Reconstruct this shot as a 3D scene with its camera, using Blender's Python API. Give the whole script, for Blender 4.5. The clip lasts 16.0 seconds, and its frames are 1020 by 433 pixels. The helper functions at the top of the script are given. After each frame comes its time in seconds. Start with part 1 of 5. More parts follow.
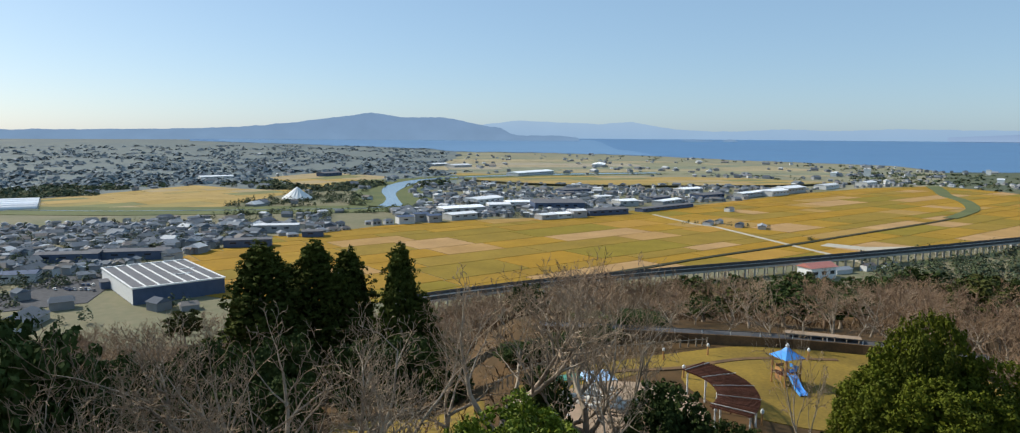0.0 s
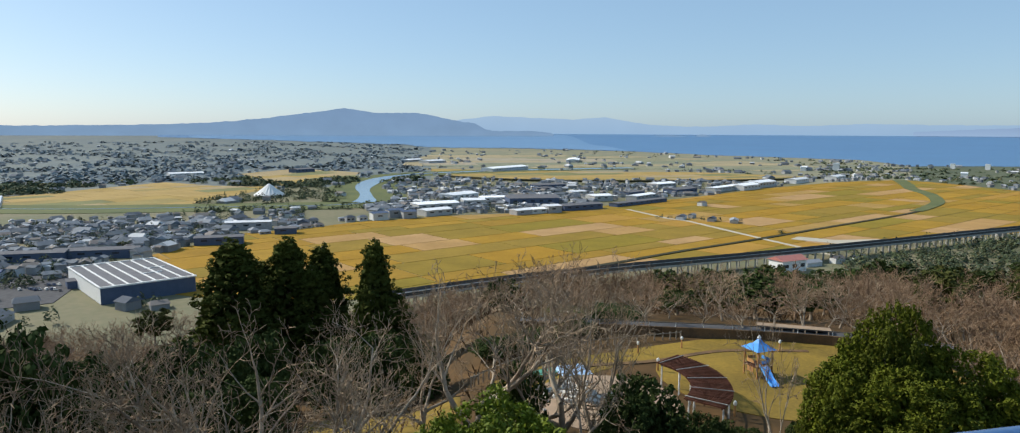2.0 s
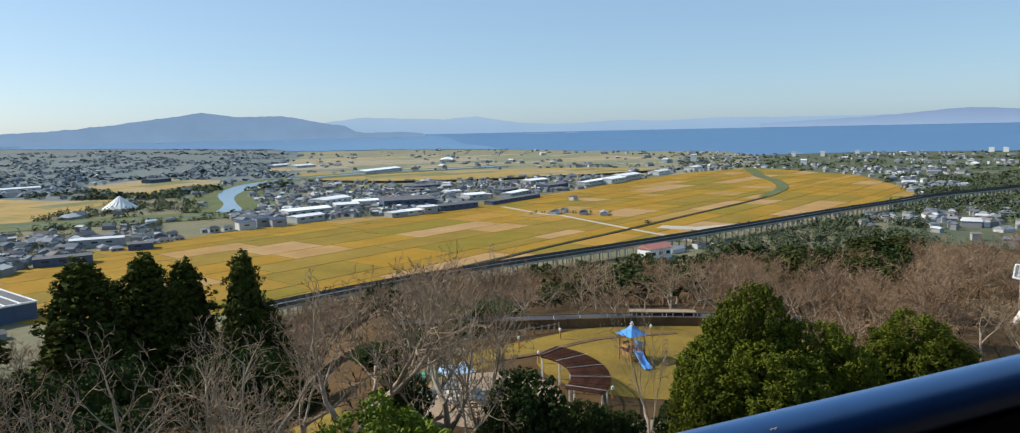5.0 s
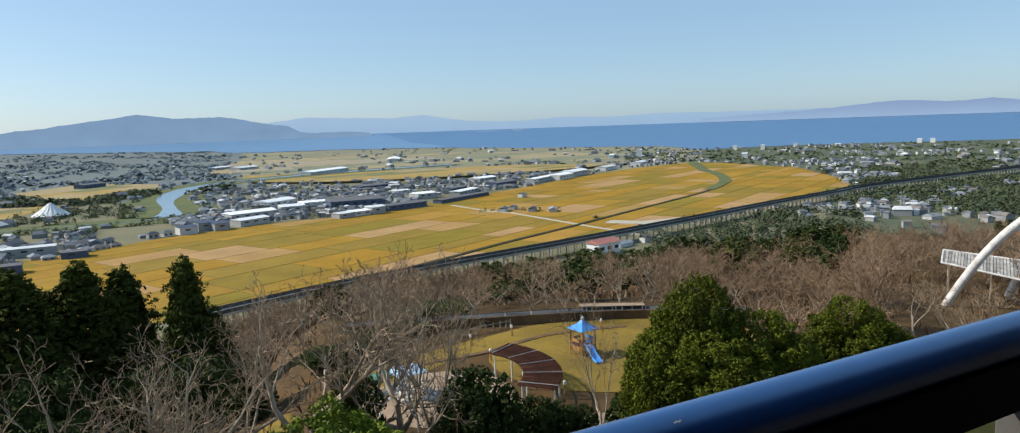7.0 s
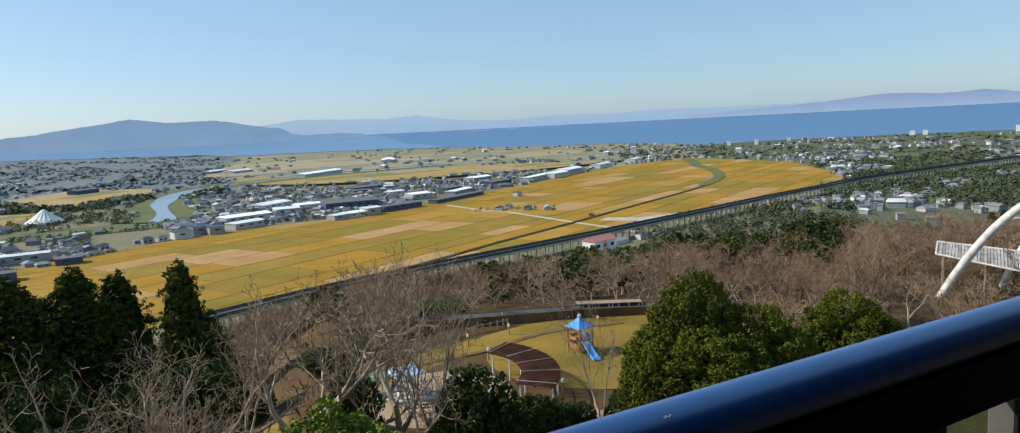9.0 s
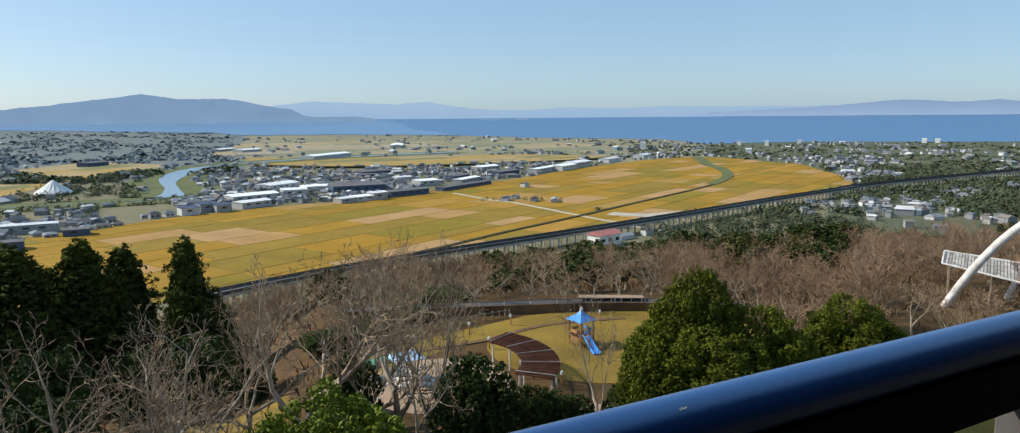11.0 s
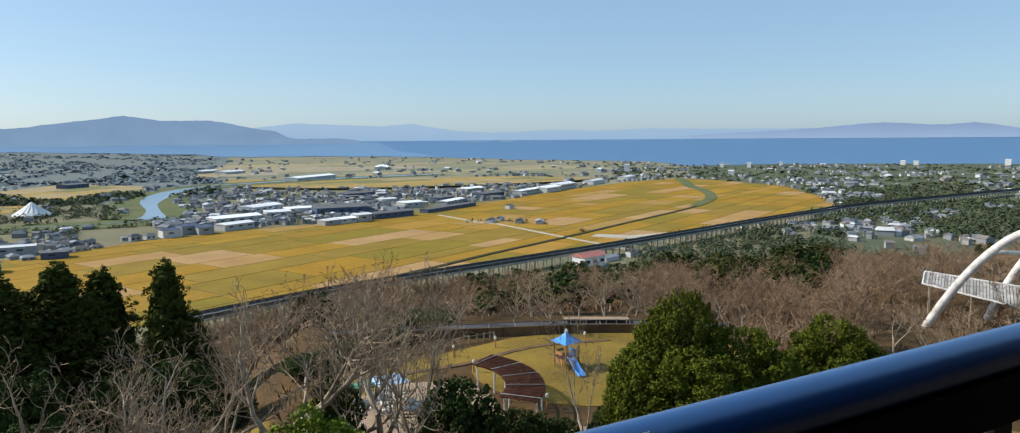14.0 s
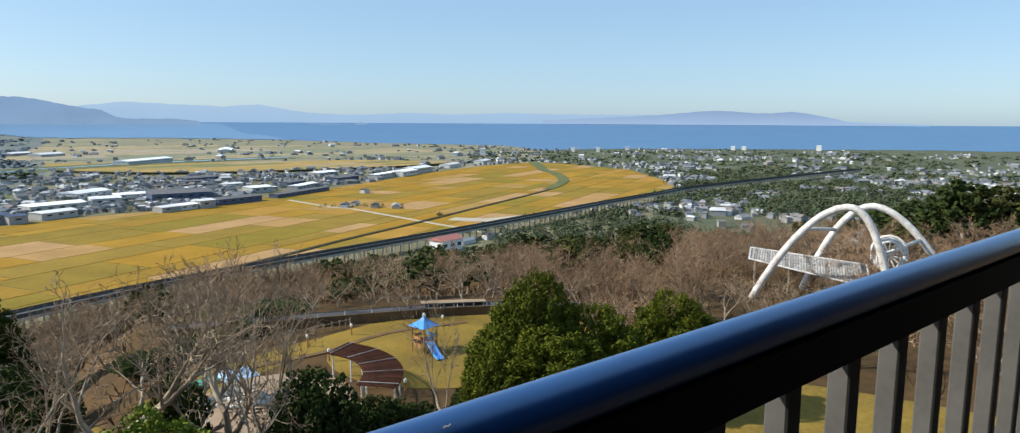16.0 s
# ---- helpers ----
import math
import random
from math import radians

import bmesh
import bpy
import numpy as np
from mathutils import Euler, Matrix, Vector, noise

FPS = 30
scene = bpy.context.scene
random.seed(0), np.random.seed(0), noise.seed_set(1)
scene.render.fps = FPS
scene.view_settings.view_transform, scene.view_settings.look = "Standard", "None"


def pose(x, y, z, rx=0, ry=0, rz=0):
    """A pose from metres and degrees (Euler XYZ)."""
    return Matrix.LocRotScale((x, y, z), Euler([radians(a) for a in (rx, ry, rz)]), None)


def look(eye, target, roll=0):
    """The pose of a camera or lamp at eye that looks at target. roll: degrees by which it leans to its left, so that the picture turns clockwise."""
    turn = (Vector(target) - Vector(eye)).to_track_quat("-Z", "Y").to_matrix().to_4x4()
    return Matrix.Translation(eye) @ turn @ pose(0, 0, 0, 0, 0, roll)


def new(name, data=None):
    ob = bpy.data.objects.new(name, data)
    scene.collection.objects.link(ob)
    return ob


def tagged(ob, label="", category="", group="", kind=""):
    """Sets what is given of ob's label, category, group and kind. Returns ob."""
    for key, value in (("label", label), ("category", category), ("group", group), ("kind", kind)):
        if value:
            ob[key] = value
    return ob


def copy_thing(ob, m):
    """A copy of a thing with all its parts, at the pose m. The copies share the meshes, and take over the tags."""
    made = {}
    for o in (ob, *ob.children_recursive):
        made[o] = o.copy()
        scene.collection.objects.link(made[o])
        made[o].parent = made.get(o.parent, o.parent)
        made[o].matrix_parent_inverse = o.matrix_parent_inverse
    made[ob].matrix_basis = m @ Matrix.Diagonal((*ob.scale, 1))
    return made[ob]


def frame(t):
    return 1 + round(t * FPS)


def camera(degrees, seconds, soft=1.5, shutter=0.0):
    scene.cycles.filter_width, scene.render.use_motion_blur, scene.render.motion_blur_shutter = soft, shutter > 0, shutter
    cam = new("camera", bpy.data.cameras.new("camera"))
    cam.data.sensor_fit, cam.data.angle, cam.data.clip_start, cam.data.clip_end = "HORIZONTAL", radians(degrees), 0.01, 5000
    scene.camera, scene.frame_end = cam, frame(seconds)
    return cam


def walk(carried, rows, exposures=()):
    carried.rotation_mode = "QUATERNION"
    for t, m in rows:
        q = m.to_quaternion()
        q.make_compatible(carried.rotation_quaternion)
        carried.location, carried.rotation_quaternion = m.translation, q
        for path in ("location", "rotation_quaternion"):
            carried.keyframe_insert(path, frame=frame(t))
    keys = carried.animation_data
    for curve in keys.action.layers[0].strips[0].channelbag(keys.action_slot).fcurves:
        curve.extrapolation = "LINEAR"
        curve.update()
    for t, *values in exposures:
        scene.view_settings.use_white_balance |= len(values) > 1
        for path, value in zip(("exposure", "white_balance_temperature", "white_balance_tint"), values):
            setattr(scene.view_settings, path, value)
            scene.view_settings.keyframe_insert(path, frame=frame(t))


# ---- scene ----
# camera: a visitor turns slowly to the right at the rail of a lookout deck
cam = camera(71.77, 16.0, soft=1.1, shutter=0.3)
PATH = [
    (0.0, -0.157, -0.031, 99.9920, 83.47, -0.41, -0.32),
    (0.5, -0.157, -0.031, 99.9920, 83.09, 0.91, -1.41),
    (1.0, -0.157, -0.031, 99.9920, 82.62, 0.68, -1.74),
    (1.5, -0.157, -0.031, 99.9920, 82.64, 0.72, -1.92),
    (2.0, -0.157, -0.031, 99.9920, 83.12, -0.29, -2.39),
    (2.5, -0.155, -0.030, 99.9920, 82.46, 0.32, -3.55),
    (3.0, -0.154, -0.030, 99.9879, 81.99, 1.61, -5.33),
    (3.5, -0.152, -0.030, 99.9967, 82.74, 1.25, -8.55),
    (4.0, -0.142, -0.028, 100.0008, 83.19, 1.44, -10.95),
    (4.2, -0.137, -0.027, 100.0002, 83.10, 1.46, -11.06),
    (6.3, -0.069, -0.013, 99.9936, 82.70, 1.35, -16.50),
    (6.5, -0.067, -0.013, 99.9930, 82.51, 1.54, -16.71),
    (7.0, -0.061, -0.012, 99.9911, 82.73, 1.97, -16.92),
    (7.5, -0.055, -0.011, 99.9899, 82.76, 2.09, -17.20),
    (8.0, -0.049, -0.010, 99.9891, 82.89, 1.86, -17.38),
    (8.5, -0.051, -0.010, 99.9878, 82.93, 1.89, -17.76),
    (9.0, -0.052, -0.010, 99.9877, 82.62, 2.87, -17.41),
    (9.5, -0.053, -0.010, 99.9816, 81.73, 1.76, -17.89),
    (9.7, -0.054, -0.010, 99.9824, 81.65, 2.03, -16.95),
    (11.8, -0.086, -0.017, 99.9910, 82.03, -0.51, -17.36),
    (12.0, -0.088, -0.017, 99.9918, 82.40, -0.62, -17.57),
    (12.5, -0.079, -0.015, 99.9932, 82.60, -0.30, -17.96),
    (13.0, -0.069, -0.013, 99.9890, 82.64, -0.32, -17.62),
    (13.5, -0.059, -0.011, 99.9878, 82.92, -0.52, -18.25),
    (14.0, -0.047, -0.009, 99.9844, 83.63, 0.42, -17.82),
    (14.5, -0.035, -0.007, 99.9829, 82.92, 0.44, -19.93),
    (15.0, -0.006, -0.001, 99.9792, 82.34, 0.20, -24.40),
    (15.5, 0.006, 0.001, 99.9782, 82.20, -0.95, -26.66),
    (16.0, 0.010, 0.002, 99.9810, 82.31, -0.33, -29.40),
]
walk(cam, [(t, pose(x, y, z, a, b, c)) for t, x, y, z, a, b, c in PATH], [(0, 0.04, 6450, 9), (3.5, 0.10, 6450, 9), (12, 0.10, 6450, 9), (15, 0.10, 6450, 9), (15.5, 0.18, 6450, 9), (16, 0.27, 6450, 9)])

# ---- world, sun ----
SUN_AZ, SUN_EL = -64.0, 37.0
world = bpy.data.worlds.new("world")
scene.world = world
world.use_nodes = True
wn = world.node_tree.nodes
sky = wn.new("ShaderNodeTexSky")
sky.sky_type = "NISHITA"
sky.sun_disc = False
sky.sun_elevation = radians(SUN_EL)
sky.sun_rotation = radians(SUN_AZ)
sky.altitude = 600
sky.air_density = 0.9
sky.dust_density = 1.2
sky.ozone_density = 2.0
wn["Background"].inputs[1].default_value = 0.113
haze = wn.new("ShaderNodeMix")
haze.data_type = "RGBA"
haze.inputs[0].default_value = 0.4
haze.inputs[7].default_value = (3.4, 5.6, 7.75, 1)
world.node_tree.links.new(sky.outputs[0], haze.inputs[6])
world.node_tree.links.new(haze.outputs[2], wn["Background"].inputs[0])
sun = new("sun", bpy.data.lights.new("sun", "SUN"))
sun.data.energy = 5.0
sun.data.angle = radians(0.55)
sun.data.color = (1.0, 0.93, 0.82)
_sa, _se = radians(SUN_AZ), radians(SUN_EL)
SUN_DIR = Vector((math.sin(_sa) * math.cos(_se), math.cos(_sa) * math.cos(_se), math.sin(_se)))
sun.matrix_world = look(SUN_DIR * 50 + Vector((0, 0, 130)), (0, 0, 130))


# ---- materials ----
def mat(name, a, b=None, scale=1.0, rough=0.85, metal=0.0, bump=0.0, fine=6.0, obj_var=0.0, island=None, spec=0.1, coord="Object"):
    """Colour a towards b by noise at two scales; obj_var varies by object, island lists colours by loose piece."""
    m = bpy.data.materials.new(name)
    m.use_nodes = True
    n, l = m.node_tree.nodes, m.node_tree.links
    p = n["Principled BSDF"]
    p.inputs["Roughness"].default_value = rough
    p.inputs["Metallic"].default_value = metal
    p.inputs["Specular IOR Level"].default_value = spec
    b = b or tuple(c * 0.75 for c in a)
    tc = n.new("ShaderNodeTexCoord")
    co = n.new("ShaderNodeNewGeometry").outputs["Position"] if coord == "Position" else tc.outputs[coord]
    big, small = n.new("ShaderNodeTexNoise"), n.new("ShaderNodeTexNoise")
    for t, s, det in ((big, scale, 4), (small, scale * fine, 3)):
        t.inputs["Scale"].default_value = s
        t.inputs["Detail"].default_value = det
        l.new(co, t.inputs["Vector"])
    add = n.new("ShaderNodeMath")
    add.operation = "MULTIPLY_ADD"
    l.new(small.outputs["Fac"], add.inputs[0])
    add.inputs[1].default_value = 0.6
    l.new(big.outputs["Fac"], add.inputs[2])
    rng = n.new("ShaderNodeMapRange")
    rng.inputs["From Min"].default_value = 0.55
    rng.inputs["From Max"].default_value = 1.05
    l.new(add.outputs[0], rng.inputs["Value"])
    mix = n.new("ShaderNodeMix")
    mix.data_type = "RGBA"
    mix.inputs[6].default_value = (*a, 1)
    mix.inputs[7].default_value = (*b, 1)
    l.new(rng.outputs[0], mix.inputs[0])
    out = mix.outputs[2]
    if island:
        geo = n.new("ShaderNodeNewGeometry")
        ramp = n.new("ShaderNodeValToRGB")
        ramp.color_ramp.interpolation = "CONSTANT"
        els = ramp.color_ramp.elements
        while len(els) < len(island):
            els.new(0.5)
        for i, c in enumerate(island):
            els[i].position = i / len(island)
            els[i].color = (*c, 1)
        l.new(geo.outputs["Random Per Island"], ramp.inputs[0])
        mul = n.new("ShaderNodeMix")
        mul.data_type, mul.blend_type = "RGBA", "MULTIPLY"
        mul.inputs[0].default_value = 1
        l.new(out, mul.inputs[6])
        l.new(ramp.outputs[0], mul.inputs[7])
        out = mul.outputs[2]
    if obj_var:
        info = n.new("ShaderNodeObjectInfo")
        hsv = n.new("ShaderNodeHueSaturation")
        r2 = n.new("ShaderNodeMapRange")
        r2.inputs["To Min"].default_value = 1 - obj_var
        r2.inputs["To Max"].default_value = 1 + obj_var
        l.new(info.outputs["Random"], r2.inputs["Value"])
        l.new(r2.outputs[0], hsv.inputs["Value"])
        l.new(out, hsv.inputs["Color"])
        out = hsv.outputs[0]
    l.new(out, p.inputs["Base Color"])
    if bump:
        bp = n.new("ShaderNodeBump")
        bp.inputs["Strength"].default_value = bump
        l.new(small.outputs["Fac"], bp.inputs["Height"])
        l.new(bp.outputs[0], p.inputs["Normal"])
    return m


def ramp_object(name, colours, scale, rough=0.9, stripes=0.0):
    """Each object takes one of the colours by its random number, with noise over it."""
    m = mat(name, (0.95, 0.95, 0.95), (0.7, 0.7, 0.7), scale, rough, coord="Position", fine=9)
    n, l = m.node_tree.nodes, m.node_tree.links
    mixn = [x for x in n if x.bl_idname == "ShaderNodeMix"][0]
    info, ramp = n.new("ShaderNodeObjectInfo"), n.new("ShaderNodeValToRGB")
    ramp.color_ramp.interpolation = "CONSTANT"
    els = ramp.color_ramp.elements
    while len(els) < len(colours):
        els.new(0.5)
    for i, c in enumerate(colours):
        els[i].position = i / len(colours)
        els[i].color = (*c, 1)
    l.new(info.outputs["Random"], ramp.inputs[0])
    mul = n.new("ShaderNodeMix")
    mul.data_type, mul.blend_type = "RGBA", "MULTIPLY"
    mul.inputs[0].default_value = 1
    l.new(mixn.outputs[2], mul.inputs[6])
    l.new(ramp.outputs[0], mul.inputs[7])
    l.new(mul.outputs[2], n["Principled BSDF"].inputs["Base Color"])
    return m


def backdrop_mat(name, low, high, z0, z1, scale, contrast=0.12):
    """Far land with the haze of kilometres of air put into a glowing backdrop colour, varied by slope and height."""
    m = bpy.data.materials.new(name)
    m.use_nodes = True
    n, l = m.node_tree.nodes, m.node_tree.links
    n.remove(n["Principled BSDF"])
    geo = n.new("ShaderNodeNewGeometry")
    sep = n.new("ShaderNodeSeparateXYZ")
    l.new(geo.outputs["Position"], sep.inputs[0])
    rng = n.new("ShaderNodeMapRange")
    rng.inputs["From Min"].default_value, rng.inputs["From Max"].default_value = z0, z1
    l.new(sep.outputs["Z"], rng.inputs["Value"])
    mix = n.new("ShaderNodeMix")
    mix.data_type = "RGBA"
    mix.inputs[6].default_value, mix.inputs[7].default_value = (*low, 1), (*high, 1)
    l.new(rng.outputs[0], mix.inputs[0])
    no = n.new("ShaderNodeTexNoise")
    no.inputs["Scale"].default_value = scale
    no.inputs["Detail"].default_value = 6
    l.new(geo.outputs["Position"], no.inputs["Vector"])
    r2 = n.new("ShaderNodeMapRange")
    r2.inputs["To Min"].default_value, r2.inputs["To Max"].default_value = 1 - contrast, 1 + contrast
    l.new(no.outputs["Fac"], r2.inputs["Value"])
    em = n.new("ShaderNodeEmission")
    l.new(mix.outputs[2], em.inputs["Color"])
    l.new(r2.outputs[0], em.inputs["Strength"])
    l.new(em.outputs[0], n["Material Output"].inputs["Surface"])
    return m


M_WOODFLOOR = mat("leaf litter", (0.12, 0.07, 0.03), (0.05, 0.034, 0.016), 0.15, coord="Position", bump=0.4)
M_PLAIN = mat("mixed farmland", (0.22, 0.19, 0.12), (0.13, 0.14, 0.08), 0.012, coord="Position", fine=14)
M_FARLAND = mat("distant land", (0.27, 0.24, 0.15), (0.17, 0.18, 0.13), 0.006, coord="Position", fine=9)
# Left far groves: blue-grey air haze put into the ground colour.
M_GROVES = mat("hazed groves and gardens", (0.115, 0.145, 0.155), (0.17, 0.185, 0.165), 0.01, coord="Position", fine=12)
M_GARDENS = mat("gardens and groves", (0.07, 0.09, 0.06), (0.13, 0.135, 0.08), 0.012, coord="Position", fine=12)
M_LAWN = mat("autumn lawn", (0.27, 0.18, 0.035), (0.135, 0.095, 0.025), 0.16, coord="Position", bump=0.3, fine=18)
M_PATH = mat("park paving", (0.36, 0.26, 0.18), (0.26, 0.20, 0.14), 0.6, coord="Position")
M_ASPHALT = mat("asphalt", (0.10, 0.10, 0.105), (0.065, 0.065, 0.07), 0.3, coord="Position")
M_SEA = mat("sea water", (0.07, 0.17, 0.32), (0.06, 0.15, 0.29), 0.004, rough=0.4, coord="Position", spec=0.4)
M_SEAGLARE = mat("glare-paled sea water", (0.12, 0.225, 0.37), (0.10, 0.205, 0.345), 0.003, rough=0.4, coord="Position", spec=0.4)
M_RIVER = mat("river water", (0.10, 0.16, 0.22), (0.08, 0.13, 0.2), 0.01, rough=0.12, coord="Position", spec=0.5)
M_BANK = mat("river bank grass", (0.14, 0.15, 0.06), (0.09, 0.11, 0.05), 0.02, coord="Position")
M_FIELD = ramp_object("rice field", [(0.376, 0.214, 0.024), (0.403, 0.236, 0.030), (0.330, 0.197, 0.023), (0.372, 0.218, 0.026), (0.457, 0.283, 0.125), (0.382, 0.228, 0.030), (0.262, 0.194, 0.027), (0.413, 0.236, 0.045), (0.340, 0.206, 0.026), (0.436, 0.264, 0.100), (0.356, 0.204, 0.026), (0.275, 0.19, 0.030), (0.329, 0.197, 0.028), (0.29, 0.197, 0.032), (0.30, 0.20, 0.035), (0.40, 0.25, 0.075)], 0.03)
# Fields lose yellow with distance: air haze put into these two palettes.
M_FIELDFAR = ramp_object("hazed far field", [(0.40, 0.28, 0.09), (0.43, 0.30, 0.11), (0.33, 0.26, 0.10), (0.22, 0.22, 0.10), (0.40, 0.31, 0.17)], 0.02)
M_FIELDDIST = ramp_object("hazed distant field", [(0.36, 0.31, 0.19), (0.40, 0.33, 0.20), (0.28, 0.27, 0.17), (0.24, 0.25, 0.17), (0.38, 0.33, 0.24)], 0.02)
M_HEDGE = mat("field ditch", (0.06, 0.055, 0.03), (0.035, 0.035, 0.02), 0.1, coord="Position")
M_DIRTROAD = mat("pale farm road", (0.46, 0.42, 0.34), (0.38, 0.34, 0.27), 0.1, coord="Position")
M_CONC = mat("viaduct concrete", (0.42, 0.41, 0.375), (0.30, 0.29, 0.265), 0.08, coord="Position")
M_CONCDARK = mat("plain dark grey", (0.09, 0.088, 0.085), (0.06, 0.06, 0.058), 0.2, coord="Position")
M_WHITEROOF = mat("pale metal roof", (0.82, 0.83, 0.85), (0.70, 0.72, 0.74), 0.05, rough=0.5, coord="Position", obj_var=0.2)
M_GREYROOF = mat("grey roof sheet", (0.17, 0.17, 0.18), (0.13, 0.13, 0.14), 0.15, rough=0.85, coord="Position")
M_BLUEWALL = mat("blue-grey wall sheet", (0.09, 0.12, 0.19), (0.07, 0.095, 0.15), 0.3, rough=0.6, coord="Position")
M_WHITE = mat("white paint", (0.78, 0.78, 0.76), (0.62, 0.62, 0.60), 0.8, rough=0.55)
M_WINDOW = mat("dark window glass", (0.03, 0.035, 0.045), (0.02, 0.025, 0.03), 0.5, rough=0.15, spec=0.5)
M_HWALL = ramp_object("house wall", [(0.66, 0.66, 0.64), (0.50, 0.50, 0.48), (0.74, 0.74, 0.73), (0.40, 0.40, 0.40), (0.58, 0.57, 0.55)], 0.5)
M_HROOF = ramp_object("house roof", [(0.13, 0.145, 0.17), (0.18, 0.20, 0.23), (0.10, 0.115, 0.14), (0.25, 0.27, 0.30), (0.20, 0.18, 0.175), (0.36, 0.38, 0.41)], 0.5, rough=0.6)
M_FARTOWN = mat("far house walls", (1, 1, 1), (0.8, 0.8, 0.8), 0.05, coord="Position", island=[(0.30, 0.30, 0.30), (0.42, 0.42, 0.41), (0.24, 0.25, 0.26), (0.36, 0.35, 0.33), (0.27, 0.28, 0.29), (0.62, 0.62, 0.61)])
M_FARROOF = mat("far house roofs", (1, 1, 1), (0.75, 0.75, 0.75), 0.05, coord="Position", island=[(0.13, 0.15, 0.175), (0.17, 0.19, 0.215), (0.20, 0.22, 0.245), (0.11, 0.125, 0.15), (0.22, 0.20, 0.185), (0.15, 0.17, 0.195), (0.28, 0.30, 0.325), (0.16, 0.18, 0.2), (0.60, 0.61, 0.62)])
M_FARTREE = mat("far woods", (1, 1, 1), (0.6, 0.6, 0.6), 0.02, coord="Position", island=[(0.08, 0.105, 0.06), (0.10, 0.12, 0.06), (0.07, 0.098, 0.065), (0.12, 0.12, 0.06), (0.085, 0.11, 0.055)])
M_BARK = mat("grey cherry bark", (0.47, 0.39, 0.295), (0.12, 0.092, 0.065), 4.0, bump=0.7)
M_TWIG = mat("bare twigs", (0.34, 0.228, 0.142), (0.2, 0.13, 0.08), 1.0, obj_var=0.22)
M_TWIGNEAR = mat("brown bare twigs", (0.42, 0.31, 0.205), (0.12, 0.08, 0.05), 2.5, obj_var=0.25)
# Woods of the far plain, with the haze of distance mixed into their colours.
M_DISTWOOD = mat("hazed distant woods", (1, 1, 1), (0.8, 0.8, 0.8), 0.02, coord="Position", island=[(0.19, 0.23, 0.255), (0.20, 0.24, 0.255), (0.175, 0.215, 0.245), (0.21, 0.24, 0.235)])
M_CEDAR = mat("cedar foliage", (0.075, 0.085, 0.016), (0.026, 0.038, 0.010), 1.4, obj_var=0.15, rough=0.85, spec=0.05)
M_LEAF = mat("evergreen leaves", (0.10, 0.115, 0.009), (0.018, 0.027, 0.0045), 1.6, obj_var=0.12, rough=0.7, spec=0.08)
M_LEAFBRIGHT = mat("fresh green leaves", (0.17, 0.21, 0.015), (0.05, 0.075, 0.008), 1.2, obj_var=0.12, rough=0.6, spec=0.12)
M_LEAFDARK = mat("dark evergreen leaves", (0.05, 0.07, 0.02), (0.028, 0.042, 0.012), 0.8, obj_var=0.2, rough=0.8, spec=0.06)
M_BRUSH = mat("dry brush", (0.17, 0.10, 0.05), (0.09, 0.06, 0.035), 0.7, obj_var=0.3)
M_OLIVE = mat("olive leaves", (0.085, 0.09, 0.025), (0.04, 0.045, 0.014), 0.8, obj_var=0.2, rough=0.8, spec=0.06)
# Near-black colour stands in for the shade beneath the rail tube.
M_UNDER = mat("shade-black steel", (0.008, 0.008, 0.009), (0.006, 0.006, 0.006), 9.0, rough=0.6, spec=0.08)
M_RAIL = mat("dark blue painted steel", (0.016, 0.075, 0.235), (0.013, 0.06, 0.19), 6.0, rough=0.4, spec=0.4, bump=0.02)
M_RAIL.node_tree.nodes["Principled BSDF"].inputs["Coat Weight"].default_value = 0.65
M_RAIL.node_tree.nodes["Principled BSDF"].inputs["Coat Roughness"].default_value = 0.22
M_BAR = mat("dark grey painted steel", (0.115, 0.11, 0.102), (0.085, 0.082, 0.076), 9.0, rough=0.5, bump=0.05)
# Very dark, so the deck throws little bounce onto the rail's underside.
M_DECK = mat("dark low-bounce deck", (0.055, 0.05, 0.045), (0.04, 0.037, 0.034), 2.0, bump=0.2)
M_ARCH = mat("weathered white arch paint", (0.80, 0.79, 0.76), (0.45, 0.40, 0.36), 1.2, rough=0.5, bump=0.1)
M_BLUE = mat("sky blue roof paint", (0.10, 0.33, 0.75), (0.08, 0.25, 0.6), 1.5, rough=0.4)
M_TENT = mat("faded blue canopy", (0.40, 0.56, 0.76), (0.3, 0.46, 0.66), 1.0, rough=0.6)
M_TIMBER = mat("red-brown timber", (0.12, 0.05, 0.032), (0.075, 0.032, 0.02), 1.5, obj_var=0.25)
M_ORANGE = mat("tan painted post", (0.50, 0.27, 0.11), (0.4, 0.2, 0.08), 2.0)
M_STONE = mat("pale stone", (0.62, 0.60, 0.55), (0.45, 0.43, 0.39), 1.0, obj_var=0.2, bump=0.3)
M_WORN = mat("mottled worn white boards", (0.45, 0.44, 0.42), (0.17, 0.155, 0.14), 1.4, obj_var=0.25, bump=0.2)
M_GREENPAINT = mat("green paint", (0.10, 0.30, 0.22), (0.07, 0.22, 0.16), 2.0, rough=0.5)
M_REDROOF = mat("red sheet roof", (0.48, 0.20, 0.165), (0.40, 0.16, 0.13), 0.3, rough=0.5, coord="Position")
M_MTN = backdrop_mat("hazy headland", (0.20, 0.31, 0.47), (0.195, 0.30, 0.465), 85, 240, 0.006)
